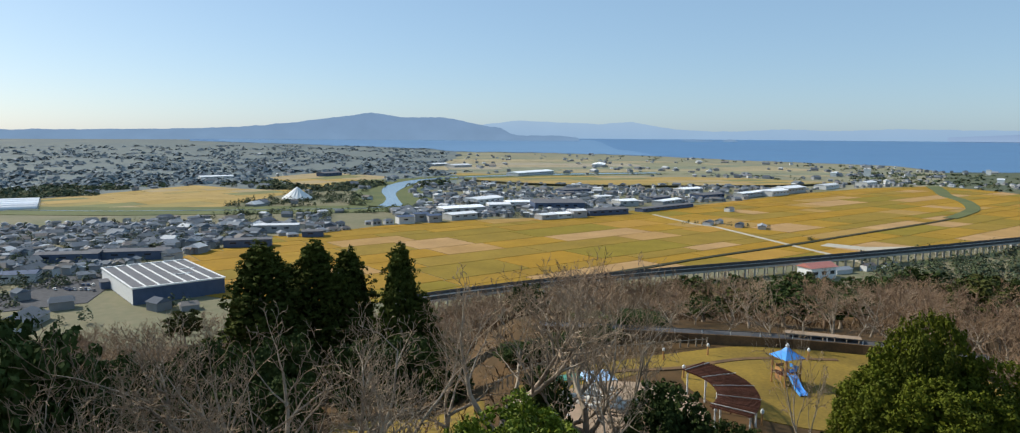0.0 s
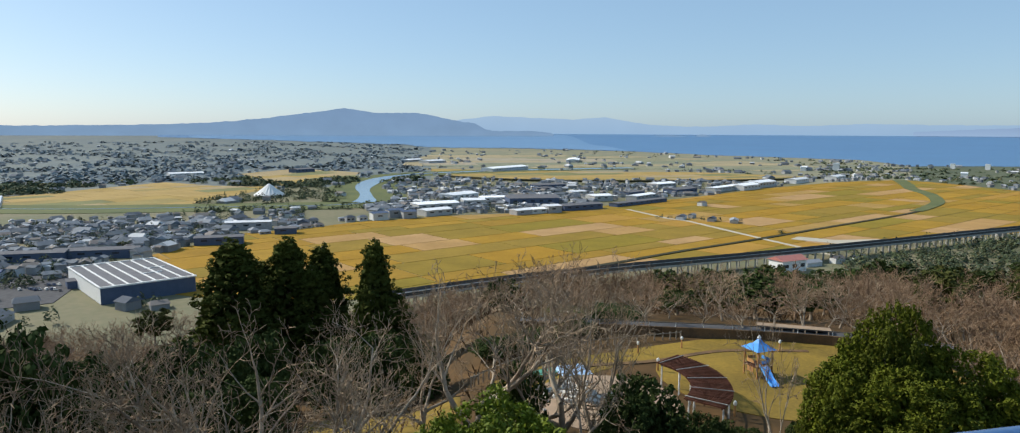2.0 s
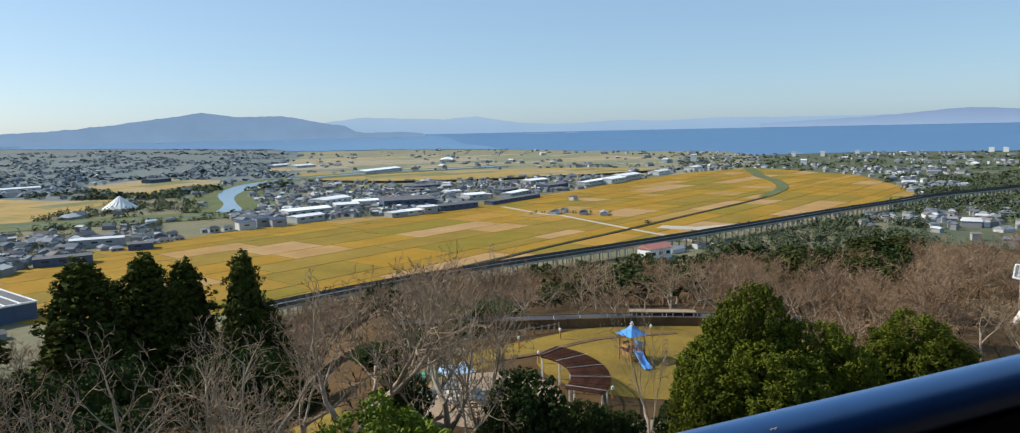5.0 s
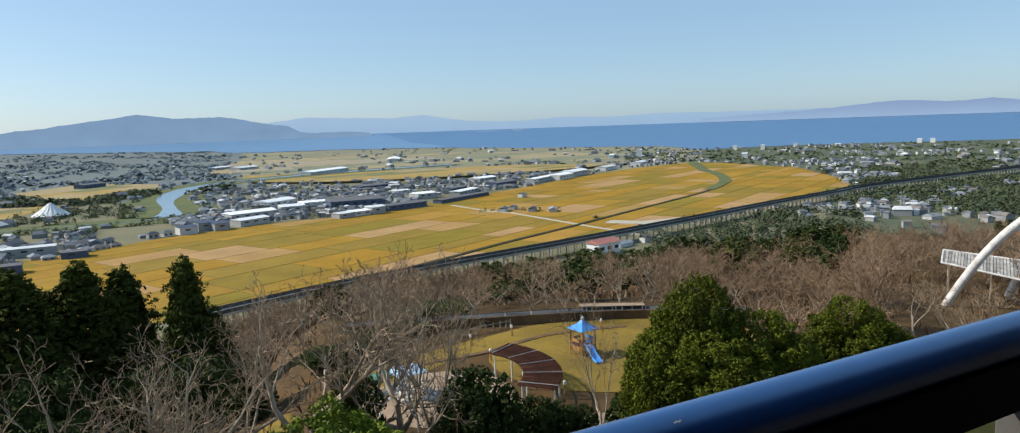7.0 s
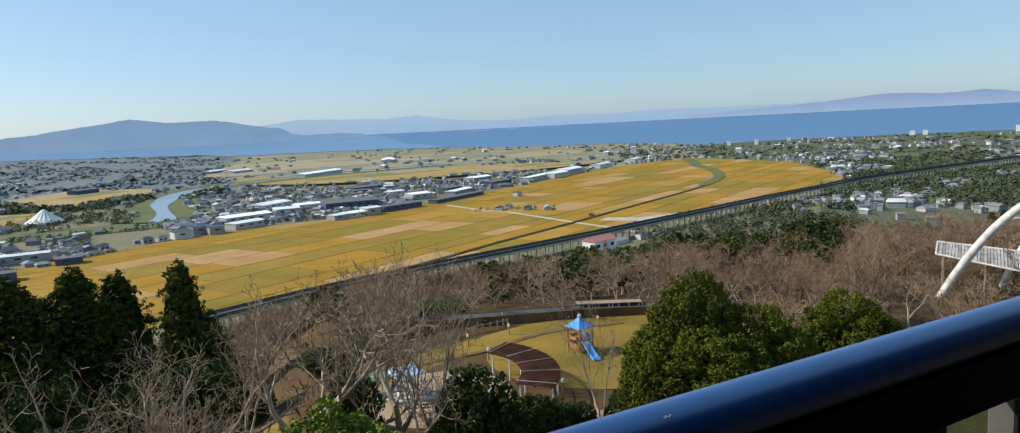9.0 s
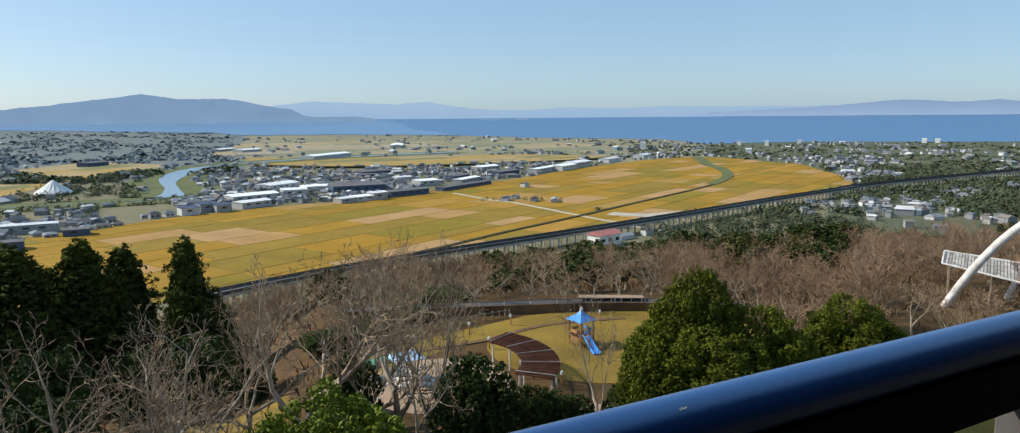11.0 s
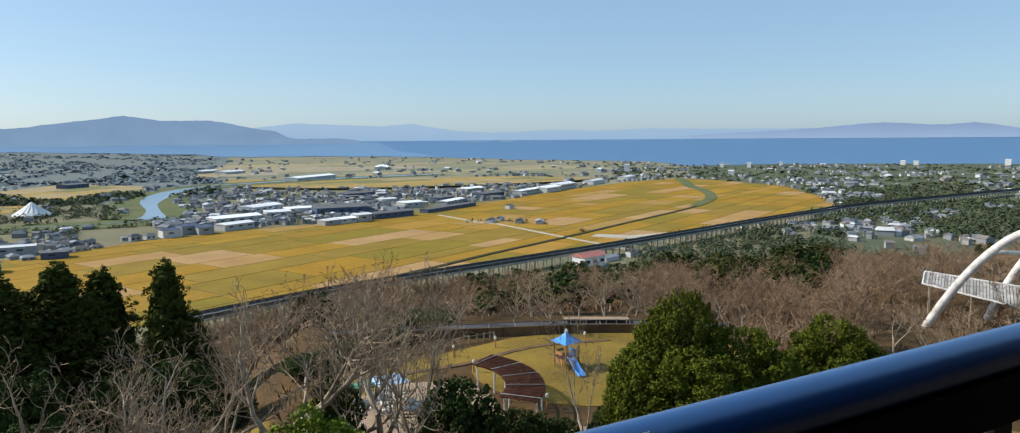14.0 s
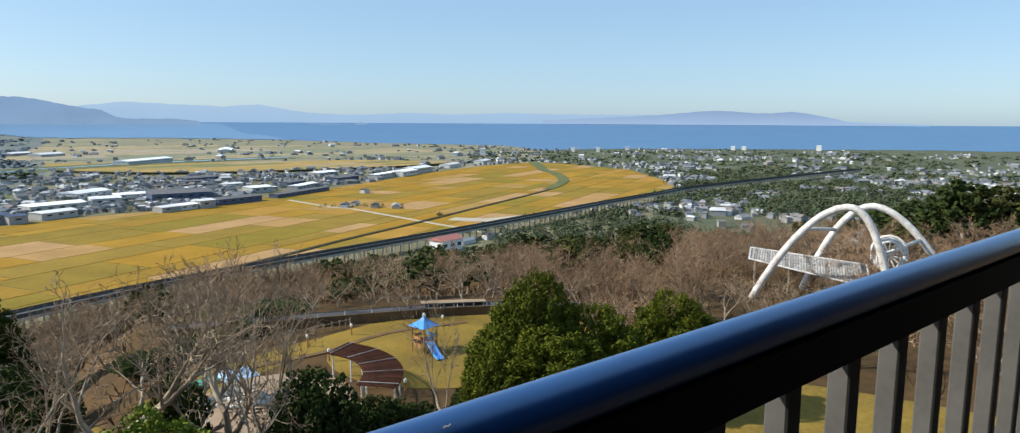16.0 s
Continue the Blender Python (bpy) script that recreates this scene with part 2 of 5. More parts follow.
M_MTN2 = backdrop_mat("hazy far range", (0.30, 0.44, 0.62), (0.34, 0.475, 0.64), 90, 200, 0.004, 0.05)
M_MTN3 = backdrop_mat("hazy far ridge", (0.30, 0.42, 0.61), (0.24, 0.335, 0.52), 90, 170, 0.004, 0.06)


# ---- mesh helpers ----
class Shape:
    def __init__(self):
        self.v, self.f, self.mi = [], [], []

    def poly(self, pts, mi=0):
        k = len(self.v)
        self.v += [tuple(p) for p in pts]
        self.f.append(tuple(range(k, k + len(pts))))
        self.mi.append(mi)

    def box(self, c, s, rz=0.0, mi=0, bevel=0.0):
        ca, sa = math.cos(rz), math.sin(rz)
        k = len(self.v)
        hx, hy, hz = s[0] / 2, s[1] / 2, s[2] / 2
        if bevel:
            b = bevel
            ring = [(-hx + b, -hy), (hx - b, -hy), (hx, -hy + b), (hx, hy - b), (hx - b, hy), (-hx + b, hy), (-hx, hy - b), (-hx, -hy + b)]
        else:
            ring = [(-hx, -hy), (hx, -hy), (hx, hy), (-hx, hy)]
        n = len(ring)
        for z in (-hz, hz):
            for x, y in ring:
                self.v.append((c[0] + x * ca - y * sa, c[1] + x * sa + y * ca, c[2] + z))
        for i in range(n):
            j = (i + 1) % n
            self.f.append((k + i, k + j, k + n + j, k + n + i))
        self.f.append(tuple(k + i for i in reversed(range(n))))
        self.f.append(tuple(k + n + i for i in range(n)))
        self.mi += [mi] * (n + 2)

    def tube(self, pts, radii, sides=6, cap=True, mi=0):
        pts = [Vector(p) for p in pts]
        k = len(self.v)
        ref = Vector((0, 0, 1)) if abs((pts[-1] - pts[0]).normalized().z) < 0.9 else Vector((1, 0, 0))
        for i, p in enumerate(pts):
            d = (pts[min(i + 1, len(pts) - 1)] - pts[max(i - 1, 0)]).normalized()
            a = d.cross(ref).normalized()
            b = d.cross(a)
            for j in range(sides):
                w = 2 * math.pi * j / sides
                self.v.append(tuple(p + (a * math.cos(w) + b * math.sin(w)) * radii[i]))
        for i in range(len(pts) - 1):
            for j in range(sides):
                j2 = (j + 1) % sides
                self.f.append((k + i * sides + j, k + i * sides + j2, k + (i + 1) * sides + j2, k + (i + 1) * sides + j))
                self.mi.append(mi)
        if cap:
            self.f.append(tuple(k + j for j in reversed(range(sides))))
            self.f.append(tuple(k + (len(pts) - 1) * sides + j for j in range(sides)))
            self.mi += [mi, mi]

    def cone(self, c, r, h, sides=8, z0=0.0, mi=0):
        k = len(self.v)
        for j in range(sides):
            w = 2 * math.pi * (j + 0.5) / sides
            self.v.append((c[0] + r * math.cos(w), c[1] + r * math.sin(w), c[2] + z0))
        self.v.append((c[0], c[1], c[2] + h))
        for j in range(sides):
            self.f.append((k + j, k + (j + 1) % sides, k + sides))
            self.mi.append(mi)
        self.f.append(tuple(k + j for j in reversed(range(sides))))
        self.mi.append(mi)

    def mesh(self, name, mats, smooth=False):
        me = bpy.data.meshes.new(name)
        me.from_pydata(self.v, [], self.f)
        for m in mats:
            me.materials.append(m)
        if len(mats) > 1:
            me.polygons.foreach_set("material_index", self.mi)
        if smooth:
            me.polygons.foreach_set("use_smooth", [True] * len(self.f))
        me.update()
        return me


def part(name, sh, material, parent=None, label="", smooth=False, loc=None):
    if isinstance(sh, Shape):
        sh = sh.mesh(name, material if isinstance(material, (list, tuple)) else [material], smooth)
    ob = new(name, sh)
    if parent:
        ob.parent = parent
    if loc is not None:
        ob.matrix_basis = loc if isinstance(loc, Matrix) else Matrix.Translation(loc)
    if label:
        tagged(ob, label)
    return ob


def thing(name, label, category, m=None, group="", kind=""):
    ob = new(name)
    if m is not None:
        ob.matrix_basis = m
    return tagged(ob, label, category, group, kind)


def polar(az, r, z=0.0):
    a = radians(az)
    return (r * math.sin(a), r * math.cos(a), z)


# ---- terrain ----
AZ_K = [-180, -120, -60, -34, -24, -5, 11, 29, 44, 51, 59, 63, 68, 90, 130, 180]
EL_K = [10, 10, 12.0, 12.4, 13.0, 13.2, 12.2, 9.7, 7.9, 7.1, 6.4, 4.6, 4.4, 4.4, 7, 10]
RC_K = [180, 180, 170, 170, 175, 185, 190, 200, 200, 200, 190, 170, 165, 165, 170, 180]
PARK_Z = 77.3


def smooth(a, b, x):
    t = min(1, max(0, (x - a) / (b - a)))
    return t * t * (3 - 2 * t)


def height(x, y):
    r, az = math.hypot(x, y), math.degrees(math.atan2(x, y))
    if r > 2000:
        return 1.071e-5 * (r - 2000) ** 2
    if r > 700:
        return 0.0
    el, rc = np.interp(az, AZ_K, EL_K), np.interp(az, AZ_K, RC_K)
    crest = 100 - rc * math.tan(radians(el)) - 8.5
    w = smooth(-8, 2, az) * (1 - smooth(33, 42, az))
    right = smooth(36, 46, az) * (1 - smooth(110, 140, az))
    z45 = 78.5 * (1 - w) + PARK_Z * w
    z90 = (78.5 + (crest - 78.5) * 0.38) * (1 - w - right * (1 - w)) + PARK_Z * w + 79.3 * right * (1 - w)
    foot = rc + 150 + 120 * smooth(20, 50, az)
    z = np.interp(r, [0, 22, 46, 88, rc, rc + (foot - rc) * 0.5, foot], [88, 84.5, z45, z90, crest, crest * 0.36, 0])
    n = noise.noise(Vector((x * 0.03, y * 0.03, 0)))
    amp = smooth(95, 130, r) * (1 - smooth(foot - 60, foot, r)) * 3 + (1 - w) * smooth(20, 40, r) * (1 - smooth(foot - 60, foot, r)) * 0.6
    return float(z + n * amp)


def build_ground():
    azs = list(np.arange(-180, -76, 8.0)) + list(np.arange(-76, 90, 1.5)) + list(np.arange(90, 180, 8.0))
    rs = list(np.arange(0.5, 240, 5.0)) + list(np.arange(240, 700, 20.0)) + list(np.arange(700, 2000, 100.0)) + list(np.arange(2000, 4860, 95.0)) + [4850.0]
    sh = Shape()
    for r in rs:
        for a in azs:
            x, y, _ = polar(a, r)
            sh.v.append((x, y, height(x, y)))
    n = len(azs)
    for i in range(len(rs) - 1):
        for j in range(n):
            j2 = (j + 1) % n
            sh.f.append((i * n + j, i * n + j2, (i + 1) * n + j2, (i + 1) * n + j))
            rc = np.interp(azs[j], AZ_K, RC_K)
            foot = rc + 150 + 120 * smooth(20, 50, azs[j])
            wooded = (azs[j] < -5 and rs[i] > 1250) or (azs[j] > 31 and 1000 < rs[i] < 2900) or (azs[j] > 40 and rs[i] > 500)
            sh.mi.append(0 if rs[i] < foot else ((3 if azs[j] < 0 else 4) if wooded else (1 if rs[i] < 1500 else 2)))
    k = len(sh.v)
    sh.v.append((0, 0, 88))
    for j in range(n):
        sh.f.append((k, (j + 1) % n, j))
        sh.mi.append(0)
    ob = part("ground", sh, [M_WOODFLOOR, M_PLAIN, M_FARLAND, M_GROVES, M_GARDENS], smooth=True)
    tagged(ob, "wooded hillside falling to a flat farming plain", "ground", kind="structure")


build_ground()

COAST_AZ = [-60, -25, -17, -6, -4, 4, 12.5, 18, 22, 29, 32, 39, 43, 48, 54, 60, 65, 80, 120]
COAST_EL = [0.3, 0.5, 0.75, 1.1, 1.32, 1.38, 1.55, 1.75, 1.83, 1.95, 2.3, 2.12, 2.08, 2.03, 1.95, 1.85, 1.82, 1.8, 1.8]


def range_of(el):
    """Distance at which the ground lies el degrees under the eye."""
    lo, hi = 100.0, 4849.0
    t = math.tan(radians(el))
    for _ in range(40):
        mid = (lo + hi) / 2
        z = 1.071e-5 * max(0, mid - 2000) ** 2
        if 100 - mid * t > z:
            lo = mid
        else:
            hi = mid
    return lo


def build_sea():
    sh = Shape()
    azs = np.arange(-24, 118, 0.5)
    steps = 26
    for a in azs:
        el = np.interp(a, COAST_AZ, COAST_EL) + 0.05 * noise.noise(Vector((a * 0.7, 3, 0)))
        r0 = range_of(max(el, 0.2))
        for i in range(steps + 1):
            r = r0 + (4848 - r0) * i / steps
            x, y, _ = polar(a, r)
            sh.v.append((x, y, 1.071e-5 * max(0, r - 2000) ** 2 + (1.2 if i else 0.4)))
    n = steps + 1
    for j in range(len(azs) - 1):
        for i in range(steps):
            sh.f.append((j * n + i, j * n + i + 1, (j + 1) * n + i + 1, (j + 1) * n + i))
            sh.mi.append(0)
    tagged(part("water", sh, M_SEA, smooth=True), "calm deep blue sea beyond the plain", "sea", kind="structure")


build_sea()


def build_sea_glare():
    """Paler sheet before the headland: sea glare and haze put into the water colour."""
    sh = Shape()
    azs = np.arange(-22, 13, 0.35)
    steps = 12
    for a in azs:
        el = np.interp(a, COAST_AZ, COAST_EL) + 0.05 * noise.noise(Vector((a * 0.7, 3, 0)))
        r0 = range_of(max(el, 0.2)) + 6
        r1 = r0 + (4700 - r0) * (1 - smooth(5, 12.5, a + 1.2 * noise.noise(Vector((a * 0.5, 8, 0)))))
        for i in range(steps + 1):
            r = r0 + (max(r1, r0 + 5) - r0) * i / steps
            x, y, _ = polar(a, r)
            sh.v.append((x, y, 1.071e-5 * max(0, r - 2000) ** 2 + (2.2 if i else 1.4)))
    n = steps + 1
    for j in range(len(azs) - 1):
        for i in range(steps):
            sh.f.append((j * n + i, j * n + i + 1, (j + 1) * n + i + 1, (j + 1) * n + i))
            sh.mi.append(0)
    tagged(part("water_glare", sh, M_SEAGLARE, smooth=True), "paler sea sheet with glare and haze in its colour", "sea", kind="structure")


build_sea_glare()


# ---- far hills across the bay ----
def ridge(name, label, azs, els, r, depth, base_el, material, rough=0.04):
    sh = Shape()
    aa = np.arange(azs[0], azs[-1] + 0.01, 0.12)
    rows = 7
    for a in aa:
        e = np.interp(a, azs, els) + rough * noise.fractal(Vector((a * 1.3, r * 0.01, 0)), 0.8, 2.0, 4)
        top = 100 + r * math.tan(radians(e))
        bot = 100 + (r - depth) * math.tan(radians(base_el)) - 6
        top = max(top, bot + 1)
        for i in range(rows):
            t = i / (rows - 1)
            lump = 0.18 * (top - bot) * noise.fractal(Vector((a * 2.2, i * 0.9, r)), 0.8, 2.0, 3) * math.sin(math.pi * t)
            sh.v.append(polar(a, r - depth * (1 - t), bot + (top - bot) * t ** 0.8 + lump * 0.5))
    for j in range(len(aa) - 1):
        for i in range(rows - 1):
            sh.f.append((j * rows + i, (j + 1) * rows + i, (j + 1) * rows + i + 1, j * rows + i + 1))
            sh.mi.append(0)
    return tagged(part(name, sh, material, smooth=True), label, "hills", kind="structure")


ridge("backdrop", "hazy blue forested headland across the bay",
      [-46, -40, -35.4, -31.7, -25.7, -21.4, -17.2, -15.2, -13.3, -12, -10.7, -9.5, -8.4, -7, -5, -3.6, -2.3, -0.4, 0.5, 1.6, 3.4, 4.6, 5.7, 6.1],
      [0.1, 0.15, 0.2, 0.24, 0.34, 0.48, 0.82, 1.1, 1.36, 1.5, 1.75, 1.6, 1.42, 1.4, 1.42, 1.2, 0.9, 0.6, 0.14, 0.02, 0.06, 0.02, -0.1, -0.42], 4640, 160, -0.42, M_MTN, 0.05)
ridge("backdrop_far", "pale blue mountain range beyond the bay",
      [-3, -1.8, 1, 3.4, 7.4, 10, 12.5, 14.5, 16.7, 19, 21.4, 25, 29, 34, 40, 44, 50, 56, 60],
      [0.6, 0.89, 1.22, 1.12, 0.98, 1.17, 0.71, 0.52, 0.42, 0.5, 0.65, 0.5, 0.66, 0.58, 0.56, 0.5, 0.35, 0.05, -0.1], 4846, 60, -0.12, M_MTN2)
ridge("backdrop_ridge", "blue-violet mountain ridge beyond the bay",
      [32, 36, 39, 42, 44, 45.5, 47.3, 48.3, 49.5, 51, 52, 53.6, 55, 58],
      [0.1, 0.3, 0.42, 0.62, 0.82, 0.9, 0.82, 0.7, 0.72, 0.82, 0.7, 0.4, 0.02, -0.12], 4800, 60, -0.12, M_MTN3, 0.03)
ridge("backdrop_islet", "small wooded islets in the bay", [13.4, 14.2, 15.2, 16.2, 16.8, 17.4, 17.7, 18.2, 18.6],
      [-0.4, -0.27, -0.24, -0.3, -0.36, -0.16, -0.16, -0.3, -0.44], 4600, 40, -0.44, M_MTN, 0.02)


# ---- fields, river, roads on the plain ----
def clip_cell(poly, corners):
    """The polygon cut to a convex cell."""
    out = list(poly)
    for i in range(4):
        a, b = corners[i], corners[(i + 1) % 4]
        nx, ny = -(b[1] - a[1]), b[0] - a[0]
        src, out = out, []
        for j in range(len(src)):
            p, q = src[j], src[(j + 1) % len(src)]
            dp, dq = (p[0] - a[0]) * nx + (p[1] - a[1]) * ny, (q[0] - a[0]) * nx + (q[1] - a[1]) * ny
            if dp >= 0:
                out.append(p)
            if (dp >= 0) != (dq >= 0):
                t = dp / (dp - dq)
                out.append((p[0] + (q[0] - p[0]) * t, p[1] + (q[1] - p[1]) * t))
        if len(out) < 3:
            return []
    return out


def inside(p, poly):
    c = False
    for i in range(len(poly)):
        a, b = poly[i], poly[i - 1]
        if (a[1] > p[1]) != (b[1] > p[1]) and p[0] < (b[0] - a[0]) * (p[1] - a[1]) / (b[1] - a[1]) + a[0]:
            c = not c
    return c


def rise(p):
    return 1.071e-5 * max(0.0, math.hypot(p[0], p[1]) - 2000) ** 2


def fields(name, label, poly, direction, du, dv, material, seed, gap=1.1, z=0.25):
    rnd = random.Random(seed)
    root = thing(name, label, "rice fields", kind="structure")
    a = radians(direction)
    u, v = (math.sin(a), math.cos(a)), (-math.cos(a), math.sin(a))
    us = [p[0] * u[0] + p[1] * u[1] for p in poly]
    vs = [p[0] * v[0] + p[1] * v[1] for p in poly]
    y = min(vs)
    while y < max(vs):
        h = dv * rnd.choice((0.6, 1.0, 1.0, 1.3))
        x = min(us) - du * rnd.random()
        while x < max(us):
            w = du * rnd.choice((0.5, 0.8, 1.0, 1.6))
            c = [(x, y), (x + w - gap, y), (x + w - gap, y + h - gap), (x, y + h - gap)]
            c = [(p * u[0] + q * v[0], p * u[1] + q * v[1]) for p, q in c]
            piece = clip_cell(poly, c)
            if len(piece) >= 3:
                sh = Shape()
                n = len(piece)
                sh.poly([(p[0], p[1], z + rise(p)) for p in piece])
                for i in range(n):
                    p, q = piece[i], piece[(i + 1) % n]
                    sh.poly([(p[0], p[1], rise(p) - 0.1), (q[0], q[1], rise(q) - 0.1), (q[0], q[1], z + rise(q)), (p[0], p[1], z + rise(p))])
                part("field_plot", sh, material, root)
            x += w
        y += h
    return root


FIELD = [(-275, 470), (-262, 575), (-228, 691), (-183, 722), (-136, 775), (-88, 802), (-38, 833), (96, 875), (186, 966), (320, 1066), (522, 1260),
         (725, 1410), (905, 1491), (941, 1382), (949, 1172), (833, 932), (740, 795), (600, 712), (470, 655), (345, 600), (214, 540), (88, 490), (0, 440), (-120, 400)]
fields("rice_field", "golden ripe rice fields with tan stubble plots", FIELD, 53, 75, 38, M_FIELD, 4)
GOLD_W = [(-610, 861), (-394, 945), (-372, 1150), (-345, 1270), (-480, 1290), (-605, 1374), (-665, 1167), (-710, 1040)]
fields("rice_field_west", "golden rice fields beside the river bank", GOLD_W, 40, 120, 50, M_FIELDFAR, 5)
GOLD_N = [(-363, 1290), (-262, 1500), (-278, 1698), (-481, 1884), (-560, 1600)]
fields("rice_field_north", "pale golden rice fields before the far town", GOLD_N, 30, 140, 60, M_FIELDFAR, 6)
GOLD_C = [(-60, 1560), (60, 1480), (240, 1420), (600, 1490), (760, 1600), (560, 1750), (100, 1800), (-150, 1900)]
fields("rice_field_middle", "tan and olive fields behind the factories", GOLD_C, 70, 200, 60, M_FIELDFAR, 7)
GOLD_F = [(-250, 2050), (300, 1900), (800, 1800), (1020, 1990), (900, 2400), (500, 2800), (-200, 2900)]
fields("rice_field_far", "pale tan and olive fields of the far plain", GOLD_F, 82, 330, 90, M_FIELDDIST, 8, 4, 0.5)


def ribbon(name, label, pts, width, material, z=0.4, kind="structure", category="road", lift=None):
    sh = Shape()
    pts = [Vector((p[0], p[1], 0)) for p in pts]
    ws = width if isinstance(width, (list, tuple)) else [width] * len(pts)
    for i, p in enumerate(pts):
        d = (pts[min(i + 1, len(pts) - 1)] - pts[max(i - 1, 0)]).normalized()
        s = Vector((-d.y, d.x, 0)) * ws[i] / 2
        for q in (p - s, p + s):
            sh.v += [(q.x, q.y, -0.2), (q.x, q.y, z)]
    for i in range(len(pts) - 1):
        k, m = i * 4, i * 4 + 4
        sh.f += [(k + 1, m + 1, m + 3, k + 3), (k, m, m + 1, k + 1), (k + 3, m + 3, m + 2, k + 2)]
        sh.mi += [0, 0, 0]
    return tagged(part(name, sh, material), label, category, kind=kind)


def spline(pts, n=8):
    out = []
    for i in range(len(pts) - 1):
        p0, p1, p2, p3 = pts[max(i - 1, 0)], pts[i], pts[i + 1], pts[min(i + 2, len(pts) - 1)]
        for j in range(n):
            t = j / n
            out.append(tuple(0.5 * (2 * b + (c - a) * t + (2 * a - 5 * b + 4 * c - d) * t * t + (3 * b - a - 3 * c + d) * t ** 3) for a, b, c, d in zip(p0, p1, p2, p3)))
    return out + [pts[-1]]


ribbon("trim_ditch", "dark overgrown ditch across the rice fields", spline([(60, 495), (104, 528), (168, 579), (267, 650), (366, 726), (526, 847), (590, 906)]), 5, M_HEDGE, 0.9, category="ditch")
ribbon("trim_stream", "green embanked stream curving through the fields", spline([(560, 880), (600, 920), (669, 1000), (737, 1123), (780, 1240), (842, 1360), (900, 1480)]), [14 + 0.25 * i for i in range(49)], M_BANK, 1.0, category="stream")
ribbon("road_farm", "pale concrete farm road between rice fields", [(191, 903), (218, 807), (235, 782), (268, 645), (281, 597), (290, 560)], 5.5, M_DIRTROAD, 0.5)
ribbon("road_levee", "pale levee road behind the factories", spline([(-90, 1560), (60, 1440), (250, 1400), (560, 1440), (800, 1560)]), 10, M_HEDGE, 4.0, category="levee")
ribbon("pavement_plot", "pale bare concrete plot beside the farm road", [(300, 655), (330, 628), (420, 640)], [22, 26, 18], M_DIRTROAD, 0.45, category="plot")

RIV = spline([(-640, 905), (-520, 900), (-400, 915), (-290, 935), (-205, 950), (-165, 985), (-176, 1090), (-205, 1240), (-212, 1400), (-192, 1560), (-120, 1680), (100, 1830), (420, 1960)])
ribbon("ground_bank", "grassy river bank with olive scrub", RIV, [(95 if i < 36 else 120) for i in range(len(RIV))], M_BANK, 0.55, category="river bank")
ribbon("water_river", "pale blue river winding through the plain", RIV, [(3 if i < 41 else 30 + 12 * math.sin(i * 0.22)) for i in range(len(RIV))], M_RIVER, 0.9, category="river")


# ---- viaduct ----
def build_viaduct():
    line = spline([(-62, 380), (10, 425), (92, 465), (223, 521), (365, 585), (491, 644), (613, 696), (701, 735), (851, 777), (1029, 821), (1300, 885)], 14)
    root = thing("viaduct", "long concrete railway viaduct on many slim piers", "viaduct")
    acc, last = 0.0, None
    seg = []
    for i in range(len(line) - 1):
        a, b = Vector((*line[i], 0)), Vector((*line[i + 1], 0))
        d = (b - a)
        ln, ang = d.length, math.atan2(d.y, d.x)
        mid = (a + b) / 2
        deck, wall, bed = Shape(), Shape(), Shape()
        deck.box((mid.x, mid.y, 7.6), (ln + 0.05, 11, 1.5), ang)
        part("deck_span", deck, M_CONC, root)
        s = Vector((-d.y, d.x, 0)).normalized() * 5.35
        # Parapets darker than the deck: shade on the viaduct's side put into the colour.
        for k in (-1, 1):
            w = Shape()
            w.box((mid.x + s.x * k, mid.y + s.y * k, 9.35), (ln + 0.05, 0.3, 2.0), ang)
            part("parapet", w, M_CONCDARK, root)
        t = -acc % 9.0
        while t < ln:
            p = a + d.normalized() * t
            for k in (-1, 1):
                q = Shape()
                q.box((p.x + s.x * k * 0.65, p.y + s.y * k * 0.65, 3.3), (0.9, 0.9, 7.2), ang, bevel=0.15)
                part("pier", q, M_CONC, root)
            t += 9.0
        acc += ln
    return root


build_viaduct()


